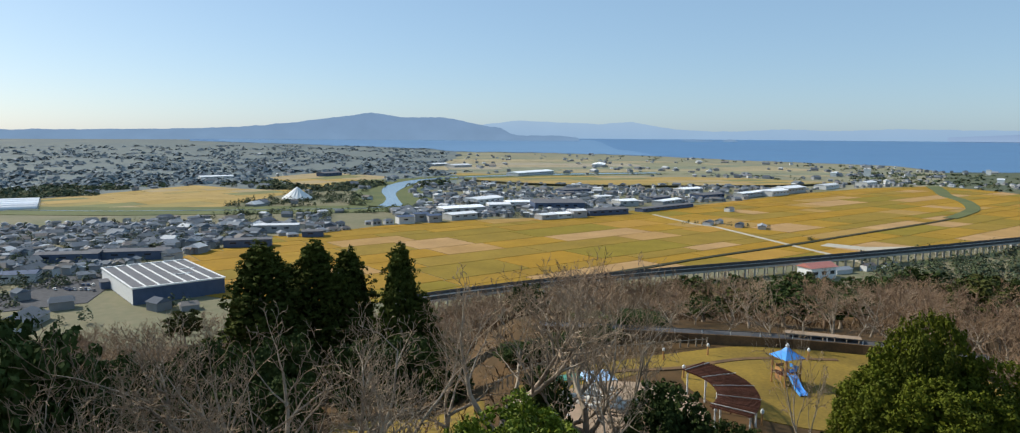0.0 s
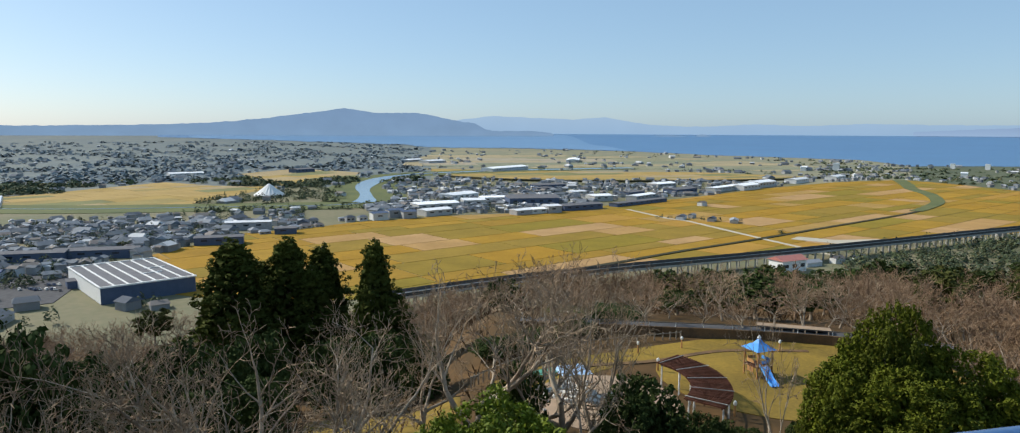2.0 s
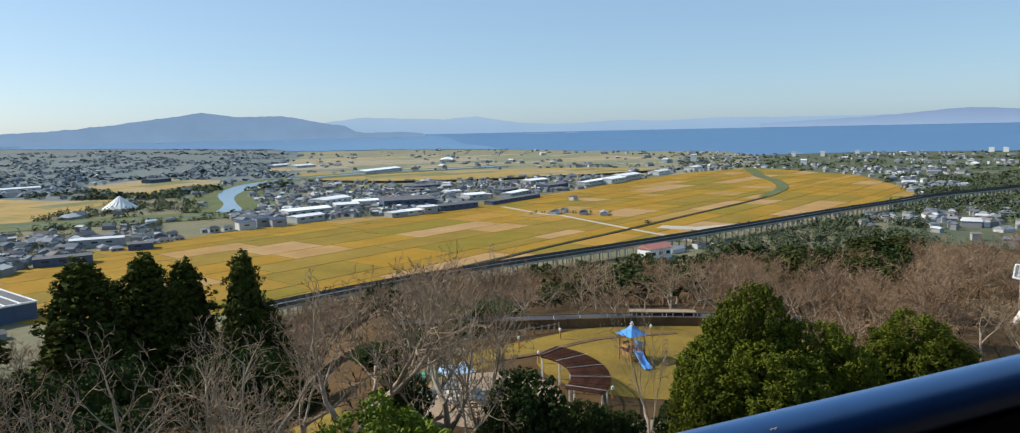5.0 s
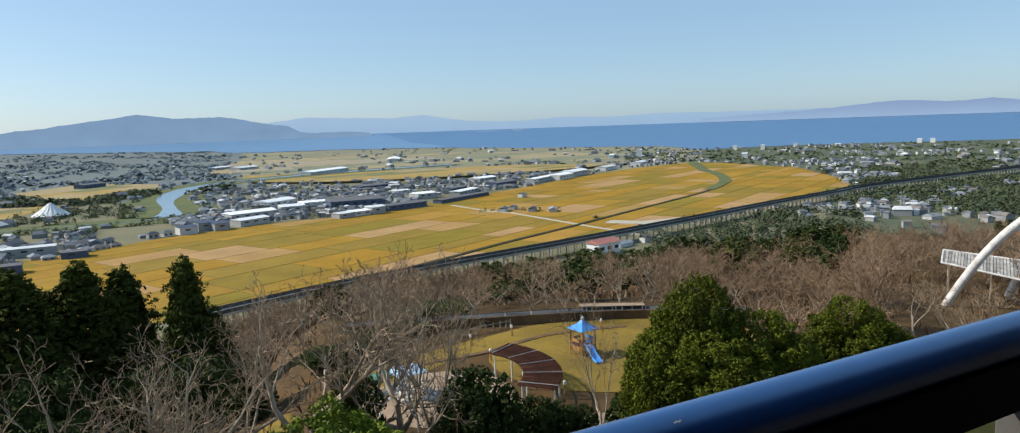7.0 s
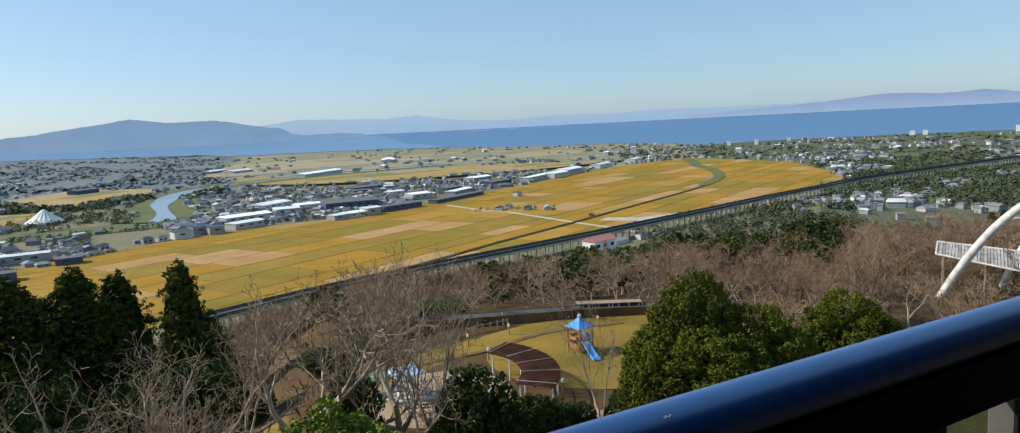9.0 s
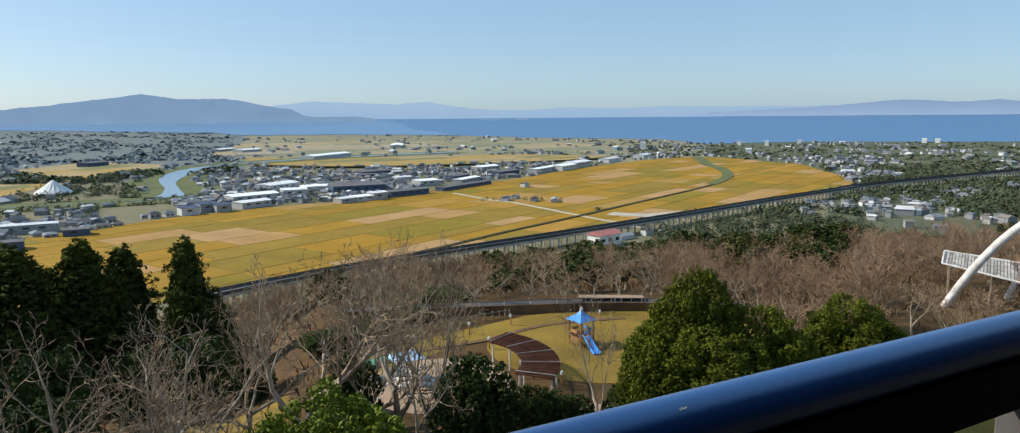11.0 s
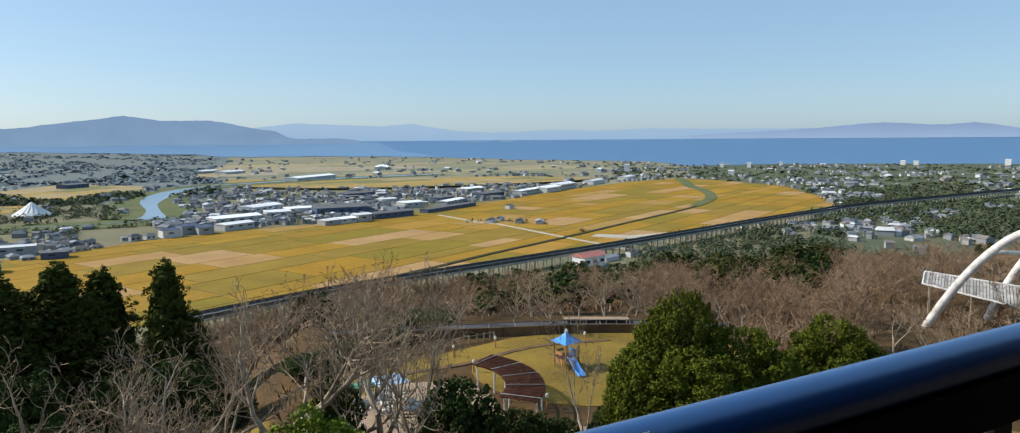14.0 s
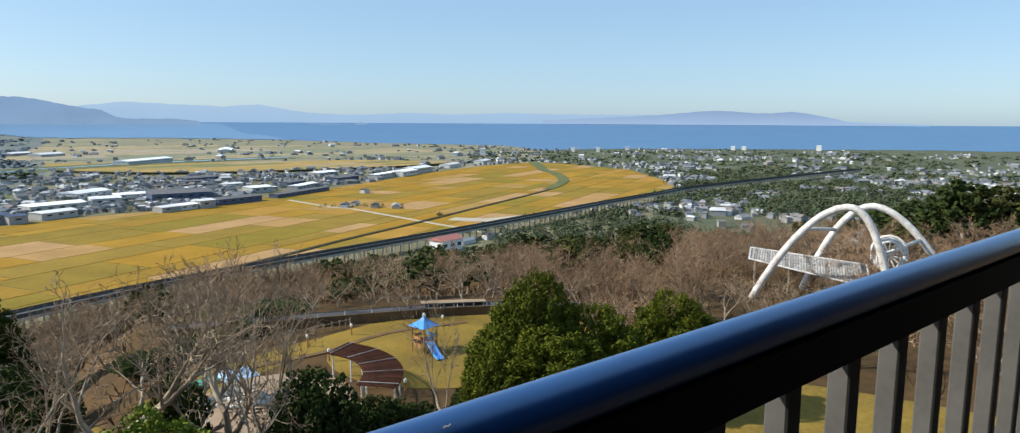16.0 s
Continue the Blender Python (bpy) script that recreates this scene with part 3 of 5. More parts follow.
# ---- buildings on the plain ----
def house_kind(w, d, h, hip, storeys):
    root = thing("house", "small tiled-roof house in the town", "house")
    body = Shape()
    body.box((0, 0, h / 2 - 0.3), (w, d, h + 0.6))
    if storeys == 2:
        body.box((w * 0.1, 0, h + 1.2), (w * 0.7, d * 0.8, 2.6))
    part("wall", body, M_HWALL, root)
    roof = Shape()

    def gable(cx, w, d, z, rise, e=0.7):
        x0, x1, y0, y1 = cx - w / 2 - e, cx + w / 2 + e, -d / 2 - e, d / 2 + e
        ins = d * 0.45 if hip else 0
        r0, r1 = (x0 + ins, 0, z + rise), (x1 - ins, 0, z + rise)
        roof.poly([(x0, y0, z), (x1, y0, z), r1, r0])
        roof.poly([(x1, y1, z), (x0, y1, z), r0, r1])
        roof.poly([(x0, y1, z), (x0, y0, z), r0])
        roof.poly([(x1, y0, z), (x1, y1, z), r1])
        roof.poly([(x0, y0, z - 0.02), (x0, y1, z - 0.02), (x1, y1, z - 0.02), (x1, y0, z - 0.02)])
    gable(0, w, d, h, d * 0.28)
    if storeys == 2:
        gable(w * 0.1, w * 0.7, d * 0.8, h + 2.5, d * 0.24)
    part("roof", roof, M_HROOF, root)
    for k in (-1, 1):
        for sx in (-0.27, 0.2):
            g = Shape()
            g.box((w * sx, k * (d / 2 + 0.02), h * 0.5), (w * 0.24, 0.08, h * 0.36))
            part("window", g, M_WINDOW, root)
    return root


def hall_kind(w, d, h, roof_mat, wall_mat, label, ridged=True):
    root = thing("factory_hall", label, "factory")
    b = Shape()
    b.box((0, 0, h / 2 - 0.2), (w, d, h + 0.4))
    part("wall", b, wall_mat, root)
    r = Shape()
    e = 0.6
    x0, x1, y0, y1 = -w / 2 - e, w / 2 + e, -d / 2 - e, d / 2 + e
    rise = d * 0.09 if ridged else 0.5
    r.poly([(x0, y0, h), (x1, y0, h), (x1, 0, h + rise), (x0, 0, h + rise)])
    r.poly([(x1, y1, h), (x0, y1, h), (x0, 0, h + rise), (x1, 0, h + rise)])
    r.poly([(x0, y1, h), (x0, y0, h), (x0, 0, h + rise)])
    r.poly([(x1, y0, h), (x1, y1, h), (x1, 0, h + rise)])
    r.poly([(x0, y0, h - 0.05), (x0, y1, h - 0.05), (x1, y1, h - 0.05), (x1, y0, h - 0.05)])
    part("roof", r, roof_mat, root)
    for i in range(int(w / 12)):
        g = Shape()
        g.box((-w / 2 + 8 + i * 12, -d / 2 - 0.03, h * 0.62), (5, 0.1, h * 0.2))
        part("window", g, M_WINDOW, root)
    return root


def ground_at(x, y, rz=0.0, s=1.0):
    return pose(x, y, height(x, y), 0, 0, rz) @ Matrix.Scale(s, 4)


TOWNS = [
    ([(-552, 760), (-159, 787), (-93, 830), (-120, 790), (-199, 700), (-268, 585), (-362, 560), (-420, 500), (-520, 560)], 240),
    ([(-125, 925), (-80, 825), (96, 885), (186, 975), (320, 1080), (486, 1250), (450, 1300), (204, 1300), (23, 1330), (-90, 1150)], 95),
    ([(500, 640), (700, 690), (850, 720), (800, 640), (640, 600), (520, 590)], 40),
    ([(560, 1300), (740, 1440), (920, 1510), (1000, 1250), (920, 1020), (1150, 1050), (1250, 1350), (1000, 1700), (700, 1560)], 60),
]


def scatter(poly, n, rnd, sep):
    xs, ys = [p[0] for p in poly], [p[1] for p in poly]
    out, tries = [], 0
    while len(out) < n and tries < n * 60:
        tries += 1
        p = (rnd.uniform(min(xs), max(xs)), rnd.uniform(min(ys), max(ys)))
        if inside(p, poly) and all((p[0] - q[0]) ** 2 + (p[1] - q[1]) ** 2 > sep * sep for q in out):
            out.append(p)
    return out


RESERVED = []


def build_towns():
    kinds = [house_kind(11, 8, 3.2, False, 2), house_kind(12, 8, 5.6, True, 1), house_kind(10, 7.5, 3.2, True, 2), house_kind(14, 9, 3.4, True, 1), house_kind(9, 8, 5.4, False, 1)]
    for k in kinds:
        k["group"] = "town houses"
    rnd = random.Random(11)
    moved = 0
    for ti, (poly, n) in enumerate(TOWNS):
        base = rnd.uniform(20, 50)
        for x, y in scatter(poly, n, rnd, 9.5):
            if any(math.hypot(x - q[0], y - q[1]) < q[2] for q in RESERVED):
                continue
            m = pose(x, y, height(x, y), 0, 0, base + rnd.choice((0, 90, 180, 270)) + rnd.uniform(-8, 8))
            s = rnd.uniform(0.6, 0.95)
            if moved < len(kinds):
                c = kinds[moved]
                c.matrix_basis = m
                moved += 1
            else:
                c = copy_thing(rnd.choice(kinds), m)
            c.scale = (s, s, s * rnd.uniform(0.9, 1.1))


# (x, y, width, depth, height, turn, pale)
HALLS = [(-59, 911, 58, 26, 8, 30, 1), (-10, 947, 30, 24, 9, 12, 1), (-55, 846, 38, 20, 7, 39, 1), (-33, 1048, 57, 30, 8, 49, 1), (19, 1007, 40, 20, 7, 15, 1), (71, 973, 69, 40, 10, 8, 0),
         (49, 849, 23, 16, 6, 33, 1), (67, 862, 26, 18, 6, 30, 1), (88, 870, 20, 18, 9, 30, 1), (128, 905, 62, 20, 7, 30, 0), (222, 975, 118, 14, 5, 42, 0), (-115, 800, 18, 16, 8, 25, 2),
         (-100, 822, 18, 16, 9, 25, 2), (-84, 815, 16, 16, 8, 25, 2), (174, 1024, 32, 24, 8, 25, 1), (65, 1834, 170, 36, 8, 55, 1), (467, 1228, 60, 30, 9, 42, 1), (-150, 2235, 84, 40, 7, 53, 1),
         (-222, 2304, 84, 30, 7, 61, 1), (241, 1046, 62, 18, 7, 50, 1), (413, 1192, 80, 18, 8, 46, 1), (239, 1101, 41, 18, 7, 41, 0), (153, 1117, 30, 16, 6, 29, 1), (103, 1190, 25, 16, 6, 20, 0),
         (330, 1150, 60, 26, 8, 40, 0), (520, 1290, 70, 32, 10, 42, 1), (640, 1400, 70, 24, 8, 45, 1), (120, 1250, 60, 26, 7, 30, 0), (330, 1270, 50, 26, 8, 35, 1), (760, 1480, 60, 24, 9, 45, 1),
         (-230, 625, 40, 14, 7, 15, 0), (-300, 560, 60, 16, 7, 12, 0), (-340, 545, 45, 15, 7, 12, 0), (-235, 720, 44, 14, 8, 12, 1), (-330, 470, 26, 16, 6, 20, 2), (-345, 440, 30, 18, 6, 20, 2),
         (-360, 470, 30, 18, 6, 20, 2), (-190, 690, 20, 14, 6, 12, 0), (-255, 455, 18, 12, 5, 35, 0), (310, 2350, 150, 40, 8, 80, 1), (-430, 1720, 60, 26, 8, 60, 0), (-640, 1560, 70, 24, 7, 40, 1)]


def build_halls():
    for x, y, w, d, h, rz, pale in HALLS:
        RESERVED.append((x, y, max(w, d) * 0.55))
        roof = (M_GREYROOF, M_WHITEROOF, M_BLUEWALL)[pale]
        lab = ("grey-roofed factory hall among the town houses", "long white-roofed factory hall on the plain", "blue-grey roofed storage shed by the yard")[pale]
        hall = hall_kind(w, d, h, roof, M_HWALL if pale else M_BLUEWALL, lab)
        hall.matrix_basis = pose(x, y, height(x, y), 0, 0, rz)


build_halls()
RESERVED.append((-225, 455, 62))
RESERVED += [(224, 498, 30), (252, 512, 24)]
build_towns()


def build_warehouse():
    """Large hall with a grey roof crossed by white ribs."""
    root = thing("warehouse", "large blue-grey warehouse with white-ribbed flat roof", "warehouse")
    a, b = Vector((-217, 404, 0)), Vector((-177, 438, 0))
    c = Vector((-273, 465, 0))
    ux, uy = (b - a), (c - a)
    w, d = ux.length, uy.length
    ang = math.degrees(math.atan2(ux.y, ux.x))
    root.matrix_basis = pose(a.x, a.y, 0, 0, 0, ang)
    h = 9.5
    # Front wall dark, end wall white: shade and sunlight put into the colours.
    s = Shape()
    s.box((w / 2, d / 2, h / 2 - 0.2), (w, d, h + 0.4))
    part("wall", s, M_BLUEWALL, root, "dark blue-grey sheet wall with shade in its colour")
    e = Shape()
    e.box((-0.06, d / 2, h / 2), (0.1, d - 0.4, h - 0.6))
    part("side_wall", e, M_WHITE, root, "end wall in sunlit white")
    n = 7
    for i in range(n):
        p = Shape()
        p.box((w * (i + 0.5) / n, d / 2, h + 0.32), (w / n - 0.9, d - 1.2, 0.25))
        part("roof_panel", p, M_GREYROOF, root)
    for i in range(n + 1):
        p = Shape()
        p.box((w * i / n, d / 2, h + 0.55), (1.1, d + 0.6, 0.6))
        part("roof_rib", p, M_WHITE, root)
    for y in (0, d):
        p = Shape()
        p.box((w / 2, y, h + 0.5), (w + 1.1, 1.4, 0.9))
        part("roof_edge", p, M_WHITE, root)
    for k, yy in ((0.80, 0.55), (0.68, 0.35)):
        p = Shape()
        p.box((w * k, d * yy, h + 0.7), (w / n * 1.6, 0.9, 0.4))
        part("skylight", p, M_WHITE, root)
    ribbon("pavement_yard", "grey asphalt yard round the warehouse", [(-340, 395), (-275, 420), (-300, 500), (-300, 530)], [80, 60, 56, 40], M_ASPHALT, 0.35, category="yard")


build_warehouse()


def build_dome():
    root = thing("tent_hall", "white pleated conical tent-roofed hall", "hall", pose(-319, 1077, 0))
    n = 18
    roof = Shape()
    for i in range(n):
        a0, a1, am = 2 * math.pi * i / n, 2 * math.pi * (i + 1) / n, 2 * math.pi * (i + 0.5) / n
        p = [(24 * math.cos(a0), 24 * math.sin(a0), 2.5), (22 * math.cos(am), 22 * math.sin(am), 4.2), (24 * math.cos(a1), 24 * math.sin(a1), 2.5)]
        q = [(3 * math.cos(a), 3 * math.sin(a), 18.5) for a in (a0, am, a1)]
        m0 = [(11.5 * math.cos(a), 11.5 * math.sin(a), z) for a, z in ((a0, 11), (am, 11.8), (a1, 11))]
        for lo, hi in ((p, m0), (m0, q)):
            roof.poly([lo[0], lo[1], hi[1], hi[0]])
            roof.poly([lo[1], lo[2], hi[2], hi[1]])
    roof.cone((0, 0, 18.5), 3.2, 2.0, 12)
    part("roof", roof, M_WHITE, root)
    w = Shape()
    w.tube([(0, 0, -0.3), (0, 0, 2.6)], [21, 21], 18)
    part("wall", w, M_HWALL, root)


build_dome()


def simple_block(name, label, az, el_b, w, d, h, rz, category="apartment block", wall=None):
    r = range_of(el_b)
    x, y, _ = polar(az, r)
    root = thing(name, label, category, pose(x, y, height(x, y) - 0.5, 0, 0, rz))
    s = Shape()
    s.box((0, 0, h / 2), (w, d, h))
    part("wall", s, wall or M_WHITE, root)
    t = Shape()
    t.box((0, 0, h + 0.6), (w + 1, d + 1, 1.2))
    part("roof", t, M_WHITEROOF, root)
    for f in range(int(h / 9)):
        g = Shape()
        g.box((0, -d / 2 - 0.1, 6 + f * 9), (w * 0.8, 0.4, 2.4))
        part("window", g, M_WINDOW, root)


simple_block("apartment_block", "white high-rise apartment block near the shore", 46.9, 2.1, 20, 14, 13, 40)
simple_block("apartment_block", "white high-rise apartment block near the shore", 47.7, 2.1, 20, 14, 13, 40)
simple_block("apartment_block", "tall white apartment tower near the shore", 53.0, 2.05, 22, 16, 18, 36)
simple_block("apartment_block", "white hospital-like block among low houses", 27.2, 2.75, 26, 16, 20, 60)
simple_block("apartment_block", "white block among low houses", 25.0, 2.8, 36, 14, 10, 60)
simple_block("apartment_block", "pale block behind the low houses", 34.5, 2.4, 14, 12, 14, 50)
simple_block("apartment_block", "pale block behind the low houses", 36.5, 2.4, 14, 12, 15, 50)
simple_block("apartment_block", "long white school building in the far town", 35.2, 2.95, 60, 14, 10, 55)
simple_block("apartment_block", "pale block behind the low houses", 38.8, 2.25, 16, 12, 12, 50)


def build_redroof():
    root = thing("station_hall", "small white hall with a red sheet roof by the viaduct", "building", pose(224, 498, 0, 0, 0, 24))
    root.scale = (1, 1, 1.05)
    s = Shape()
    s.box((0, 0, 4), (24, 13, 8.6))
    part("wall", s, M_WHITE, root)
    r = Shape()
    x, y = 13, 7.5
    r.poly([(-x, -y, 8.2), (x, -y, 8.2), (x, 0, 11), (-x, 0, 11)])
    r.poly([(x, y, 8.2), (-x, y, 8.2), (-x, 0, 11), (x, 0, 11)])
    r.poly([(-x, y, 8.2), (-x, -y, 8.2), (-x, 0, 11)])
    r.poly([(x, -y, 8.2), (x, y, 8.2), (x, 0, 11)])
    part("roof", r, M_REDROOF, root)
    for k in (-8, 0, 8):
        g = Shape()
        g.box((k, -6.55, 4.5), (4, 0.2, 2.4))
        part("window", g, M_WINDOW, root)


build_redroof()


# ---- farm cluster, greenhouses, parked cars ----
def car_kind(paint, label):
    root = thing("car", label, "car")
    s = Shape()
    s.box((0, 0, 0.62), (4.3, 1.7, 0.6), bevel=0.25)
    part("body", s, paint, root)
    s = Shape()
    s.box((-0.2, 0, 1.15), (2.3, 1.5, 0.5), bevel=0.3)
    part("cabin", s, M_WINDOW, root)
    s = Shape()
    s.box((-0.2, 0, 1.43), (2.0, 1.45, 0.08), bevel=0.3)
    part("roof", s, paint, root)
    for x in (-1.35, 1.35):
        for y in (-0.75, 0.75):
            w = Shape()
            w.tube([(x, y - 0.1, 0.32), (x, y + 0.1, 0.32)], [0.32, 0.32], 10)
            part("wheel", w, M_CONCDARK, root)
    return root


def build_farm_things():
    rnd = random.Random(9)
    paints = [(M_WHITE, "white parked car in the warehouse yard"), (M_GREYROOF, "silver-grey parked car in the warehouse yard"), (M_BLUEWALL, "dark blue parked car in the warehouse yard")]
    kinds = [car_kind(*p) for p in paints]
    used = set()
    for i in range(26):
        x, y = (-262 + rnd.gauss(0, 3) + (i % 9) * 2.8, 442 + (i // 9) * 14 + rnd.gauss(0, 1)) if i < 14 else (-330 + rnd.uniform(0, 46), 500 + rnd.uniform(-8, 12))
        k = rnd.choice(kinds)
        m = pose(x - 22 if i < 14 else x, y, 0.36, 0, 0, 130 + rnd.gauss(0, 6))
        if k.name in used:
            copy_thing(k, m)["group"] = "parked cars"
        else:
            used.add(k.name)
            k.matrix_basis = m
            k["group"] = "parked cars"
    for i in range(5):
        g = thing("greenhouse", "long white plastic greenhouse beside the fields", "greenhouse", pose(-655 - i * 17, 905 + i * 27, 0, 0, 0, 27), group="greenhouses")
        s = Shape()
        pts = [(7 * math.cos(a), 0, 1.2 + 4.0 * math.sin(a)) for a in np.arange(0, math.pi + 0.01, math.pi / 8)]
        for j in range(8):
            (x0, _, z0), (x1, _, z1) = pts[j], pts[j + 1]
            s.poly([(-45, x0, z0), (45, x0, z0), (45, x1, z1), (-45, x1, z1)])
        s.box((0, 0, 0.5), (90, 14, 1.6))
        part("cover", s, M_WHITEROOF, g)
        e = Shape()
        e.box((0, 0, 2.2), (90.4, 4, 4.2))
        part("end_wall", e, M_WHITE, g)
    for x, y, w, d, h, rz in ((232, 800, 16, 9, 4, 60), (262, 782, 12, 8, 4, 60), (283, 770, 20, 9, 3.6, 70), (303, 948, 12, 8, 5, 40), (250, 516, 16, 7, 3.2, 24), (276, 527, 10, 6, 4.2, 24), (298, 536, 13, 6, 3.2, 24), (248, 812, 9, 7, 4, 50)):
        f = thing("farm_shed", "small farm shed among the rice fields", "shed", pose(x, y, 0.2, 0, 0, rz), group="farm sheds")
        s = Shape()
        s.box((0, 0, h / 2 - 0.2), (w, d, h))
        part("wall", s, M_HWALL, f)
        s = Shape()
        s.poly([(-w / 2 - 0.5, -d / 2 - 0.5, h - 0.3), (w / 2 + 0.5, -d / 2 - 0.5, h - 0.3), (w / 2 + 0.5, 0, h + 1.6), (-w / 2 - 0.5, 0, h + 1.6)])
        s.poly([(w / 2 + 0.5, d / 2 + 0.5, h - 0.3), (-w / 2 - 0.5, d / 2 + 0.5, h - 0.3), (-w / 2 - 0.5, 0, h + 1.6), (w / 2 + 0.5, 0, h + 1.6)])
        s.poly([(-w / 2, d / 2, h - 0.3), (-w / 2, -d / 2, h - 0.3), (-w / 2, 0, h + 1.5)])
        s.poly([(w / 2, -d / 2, h - 0.3), (w / 2, d / 2, h - 0.3), (w / 2, 0, h + 1.5)])
        part("roof", s, M_HROOF, f)


build_farm_things()


# ---- far town and far woods ----
VIA_X = [-60, 88, 214, 351, 472, 589, 674, 818, 989, 1250]
VIA_Y = [380, 464, 517, 578, 635, 685, 723, 768, 811, 873]


def build_far():
    rnd = random.Random(21)
    town, near, dist = Shape(), Shape(), Shape()

    def hut(x, y, w, d, h, rz):
        """Walls under a ridged roof with eaves."""
        z = height(x, y)
        town.box((x, y, z + h / 2 - 0.3), (w, d, h + 0.6), rz)
        c, n, e = math.cos(rz), math.sin(rz), 0.7

        def at(u, v, k):
            return (x + u * c - v * n, y + u * n + v * c, z + k)
        a, b, top = w / 2 + e, d / 2 + e, h + d * 0.26
        k = len(town.v)
        town.v += [at(-a, -b, h), at(a, -b, h), at(a, b, h), at(-a, b, h), at(-a * 0.8, 0, top), at(a * 0.8, 0, top)]
        town.f += [(k, k + 1, k + 5, k + 4), (k + 2, k + 3, k + 4, k + 5), (k + 3, k, k + 4), (k + 1, k + 2, k + 5)]
        town.mi += [1] * 4

    def clump(x, y, r, h):
        """A ragged grove of loose leaf masses."""
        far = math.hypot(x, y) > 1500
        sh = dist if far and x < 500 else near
        z = height(x, y)
        lobes = [(rnd.gauss(0, 0.45) * r, rnd.gauss(0, 0.45) * r, rnd.uniform(0.35, 1.0) * h) for _ in range(3 if far else 4)]
        for i in range(12 if far else 70):
            lx, ly, lh = rnd.choice(lobes)
            a, t = rnd.uniform(0, 6.283), rnd.random()
            rr = r * 0.42 * math.sqrt(max(0.05, 1 - t * t))
            p = Vector((x + lx + rr * math.cos(a), y + ly + rr * math.sin(a), z + lh * (0.15 + 0.85 * t)))
            n = Vector((math.cos(a), math.sin(a), rnd.uniform(0.8, 3) if far else rnd.uniform(0.4, 2.2))).normalized()
            u = n.cross(Vector((rnd.gauss(0, 1), rnd.gauss(0, 1), rnd.gauss(0, 1)))).normalized()
            v = n.cross(u)
            s = r * (0.34 if far else 0.15) * rnd.uniform(0.7, 1.3)
            sh.poly([p - u * s, p - v * s * 0.7, p + u * s, p + v * s * 0.7])

    def free(x, y):
        if inside((x, y), FIELD) or inside((x, y), GOLD_W) or inside((x, y), GOLD_N) or inside((x, y), GOLD_C):
            return False
        return all((x - q[0]) ** 2 + (y - q[1]) ** 2 > 1500 for q in RIV) and all(math.hypot(x - q[0], y - q[1]) > q[2] for q in RESERVED)

    def region(n_h, n_t, az0, az1, el0, el1, big=1.0, tr=1.0, patchy=False):
        for i in range(n_h + n_t):
            az, el = rnd.uniform(az0, az1), rnd.uniform(el0, el1)
            r = range_of(el)
            x, y, _ = polar(az, r)
            if not free(x, y) or (r < 700 and height(x, y) > 0.5) or abs(y - np.interp(x, VIA_X, VIA_Y)) < 14 or el < np.interp(az, COAST_AZ, COAST_EL) + 0.03:
                continue
            if i >= n_h and inside((x, y), GOLD_F):
                continue
            patch = noise.noise(Vector((x * 0.0045, y * 0.0045, 5))) + 0.4 * noise.noise(Vector((x * 0.014, y * 0.014, 9)))
            if patchy and (patch < 0.02 if i < n_h else patch > 0.16):
                continue
            if i < n_h:
                s = rnd.choice((1, 1, 1, 1.3, 2.2)) * big
                hut(x, y, 11 * s * rnd.uniform(0.8, 1.4), 9 * s, rnd.uniform(3, 6), rnd.random() * 3)
            else:
                clump(x, y, rnd.uniform(7, 15) * tr, rnd.uniform(4, 7) if r > 1500 else rnd.uniform(6, 11))
    for x, y in ((301, 683), (300, 686), (222, 812), (228, 806), (214, 818), (244, 800), (256, 795), (272, 788), (292, 775), (208, 806)):
        clump(x, y, rnd.uniform(3, 5), rnd.uniform(4, 7))
    region(520, 3000, -48, -5, 0.9, 4.4, 0.75, 1.7, True)
    region(800, 420, -50, -14, 6.3, 9.8, 0.55, 0.45)
    region(520, 420, -6, 30, 1.5, 3.6, 0.8, 0.9, True)
    region(2200, 1700, 26, 70, 2.1, 5.0, 0.6, 1.0, True)
    region(420, 2300, 36, 72, 4.5, 7.5, 0.5, 0.8, True)
    region(1400, 260, -9, 24, 3.8, 6.6, 0.5, 0.4)
    region(40, 420, -22, -8, 3.9, 6.2, 0.8, 0.6)
    region(110, 1700, 22, 70, 6.4, 10.5, 0.6, 0.55, True)
    region(60, 260, -48, -24, 9.6, 13.2, 0.8, 0.42)
    tagged(part("far_houses", town, [M_FARTOWN, M_FARROOF]), "countless small grey and white houses of a far town", "houses", kind="stuff")
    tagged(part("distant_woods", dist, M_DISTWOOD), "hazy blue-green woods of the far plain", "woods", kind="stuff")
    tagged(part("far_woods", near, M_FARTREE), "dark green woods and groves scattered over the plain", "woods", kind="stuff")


build_far()


# ---- lookout deck and rail ----
RAIL_AZ = -11.0
RAIL_M = pose(*polar(RAIL_AZ, 0.448, 0), 0, 0, -RAIL_AZ)


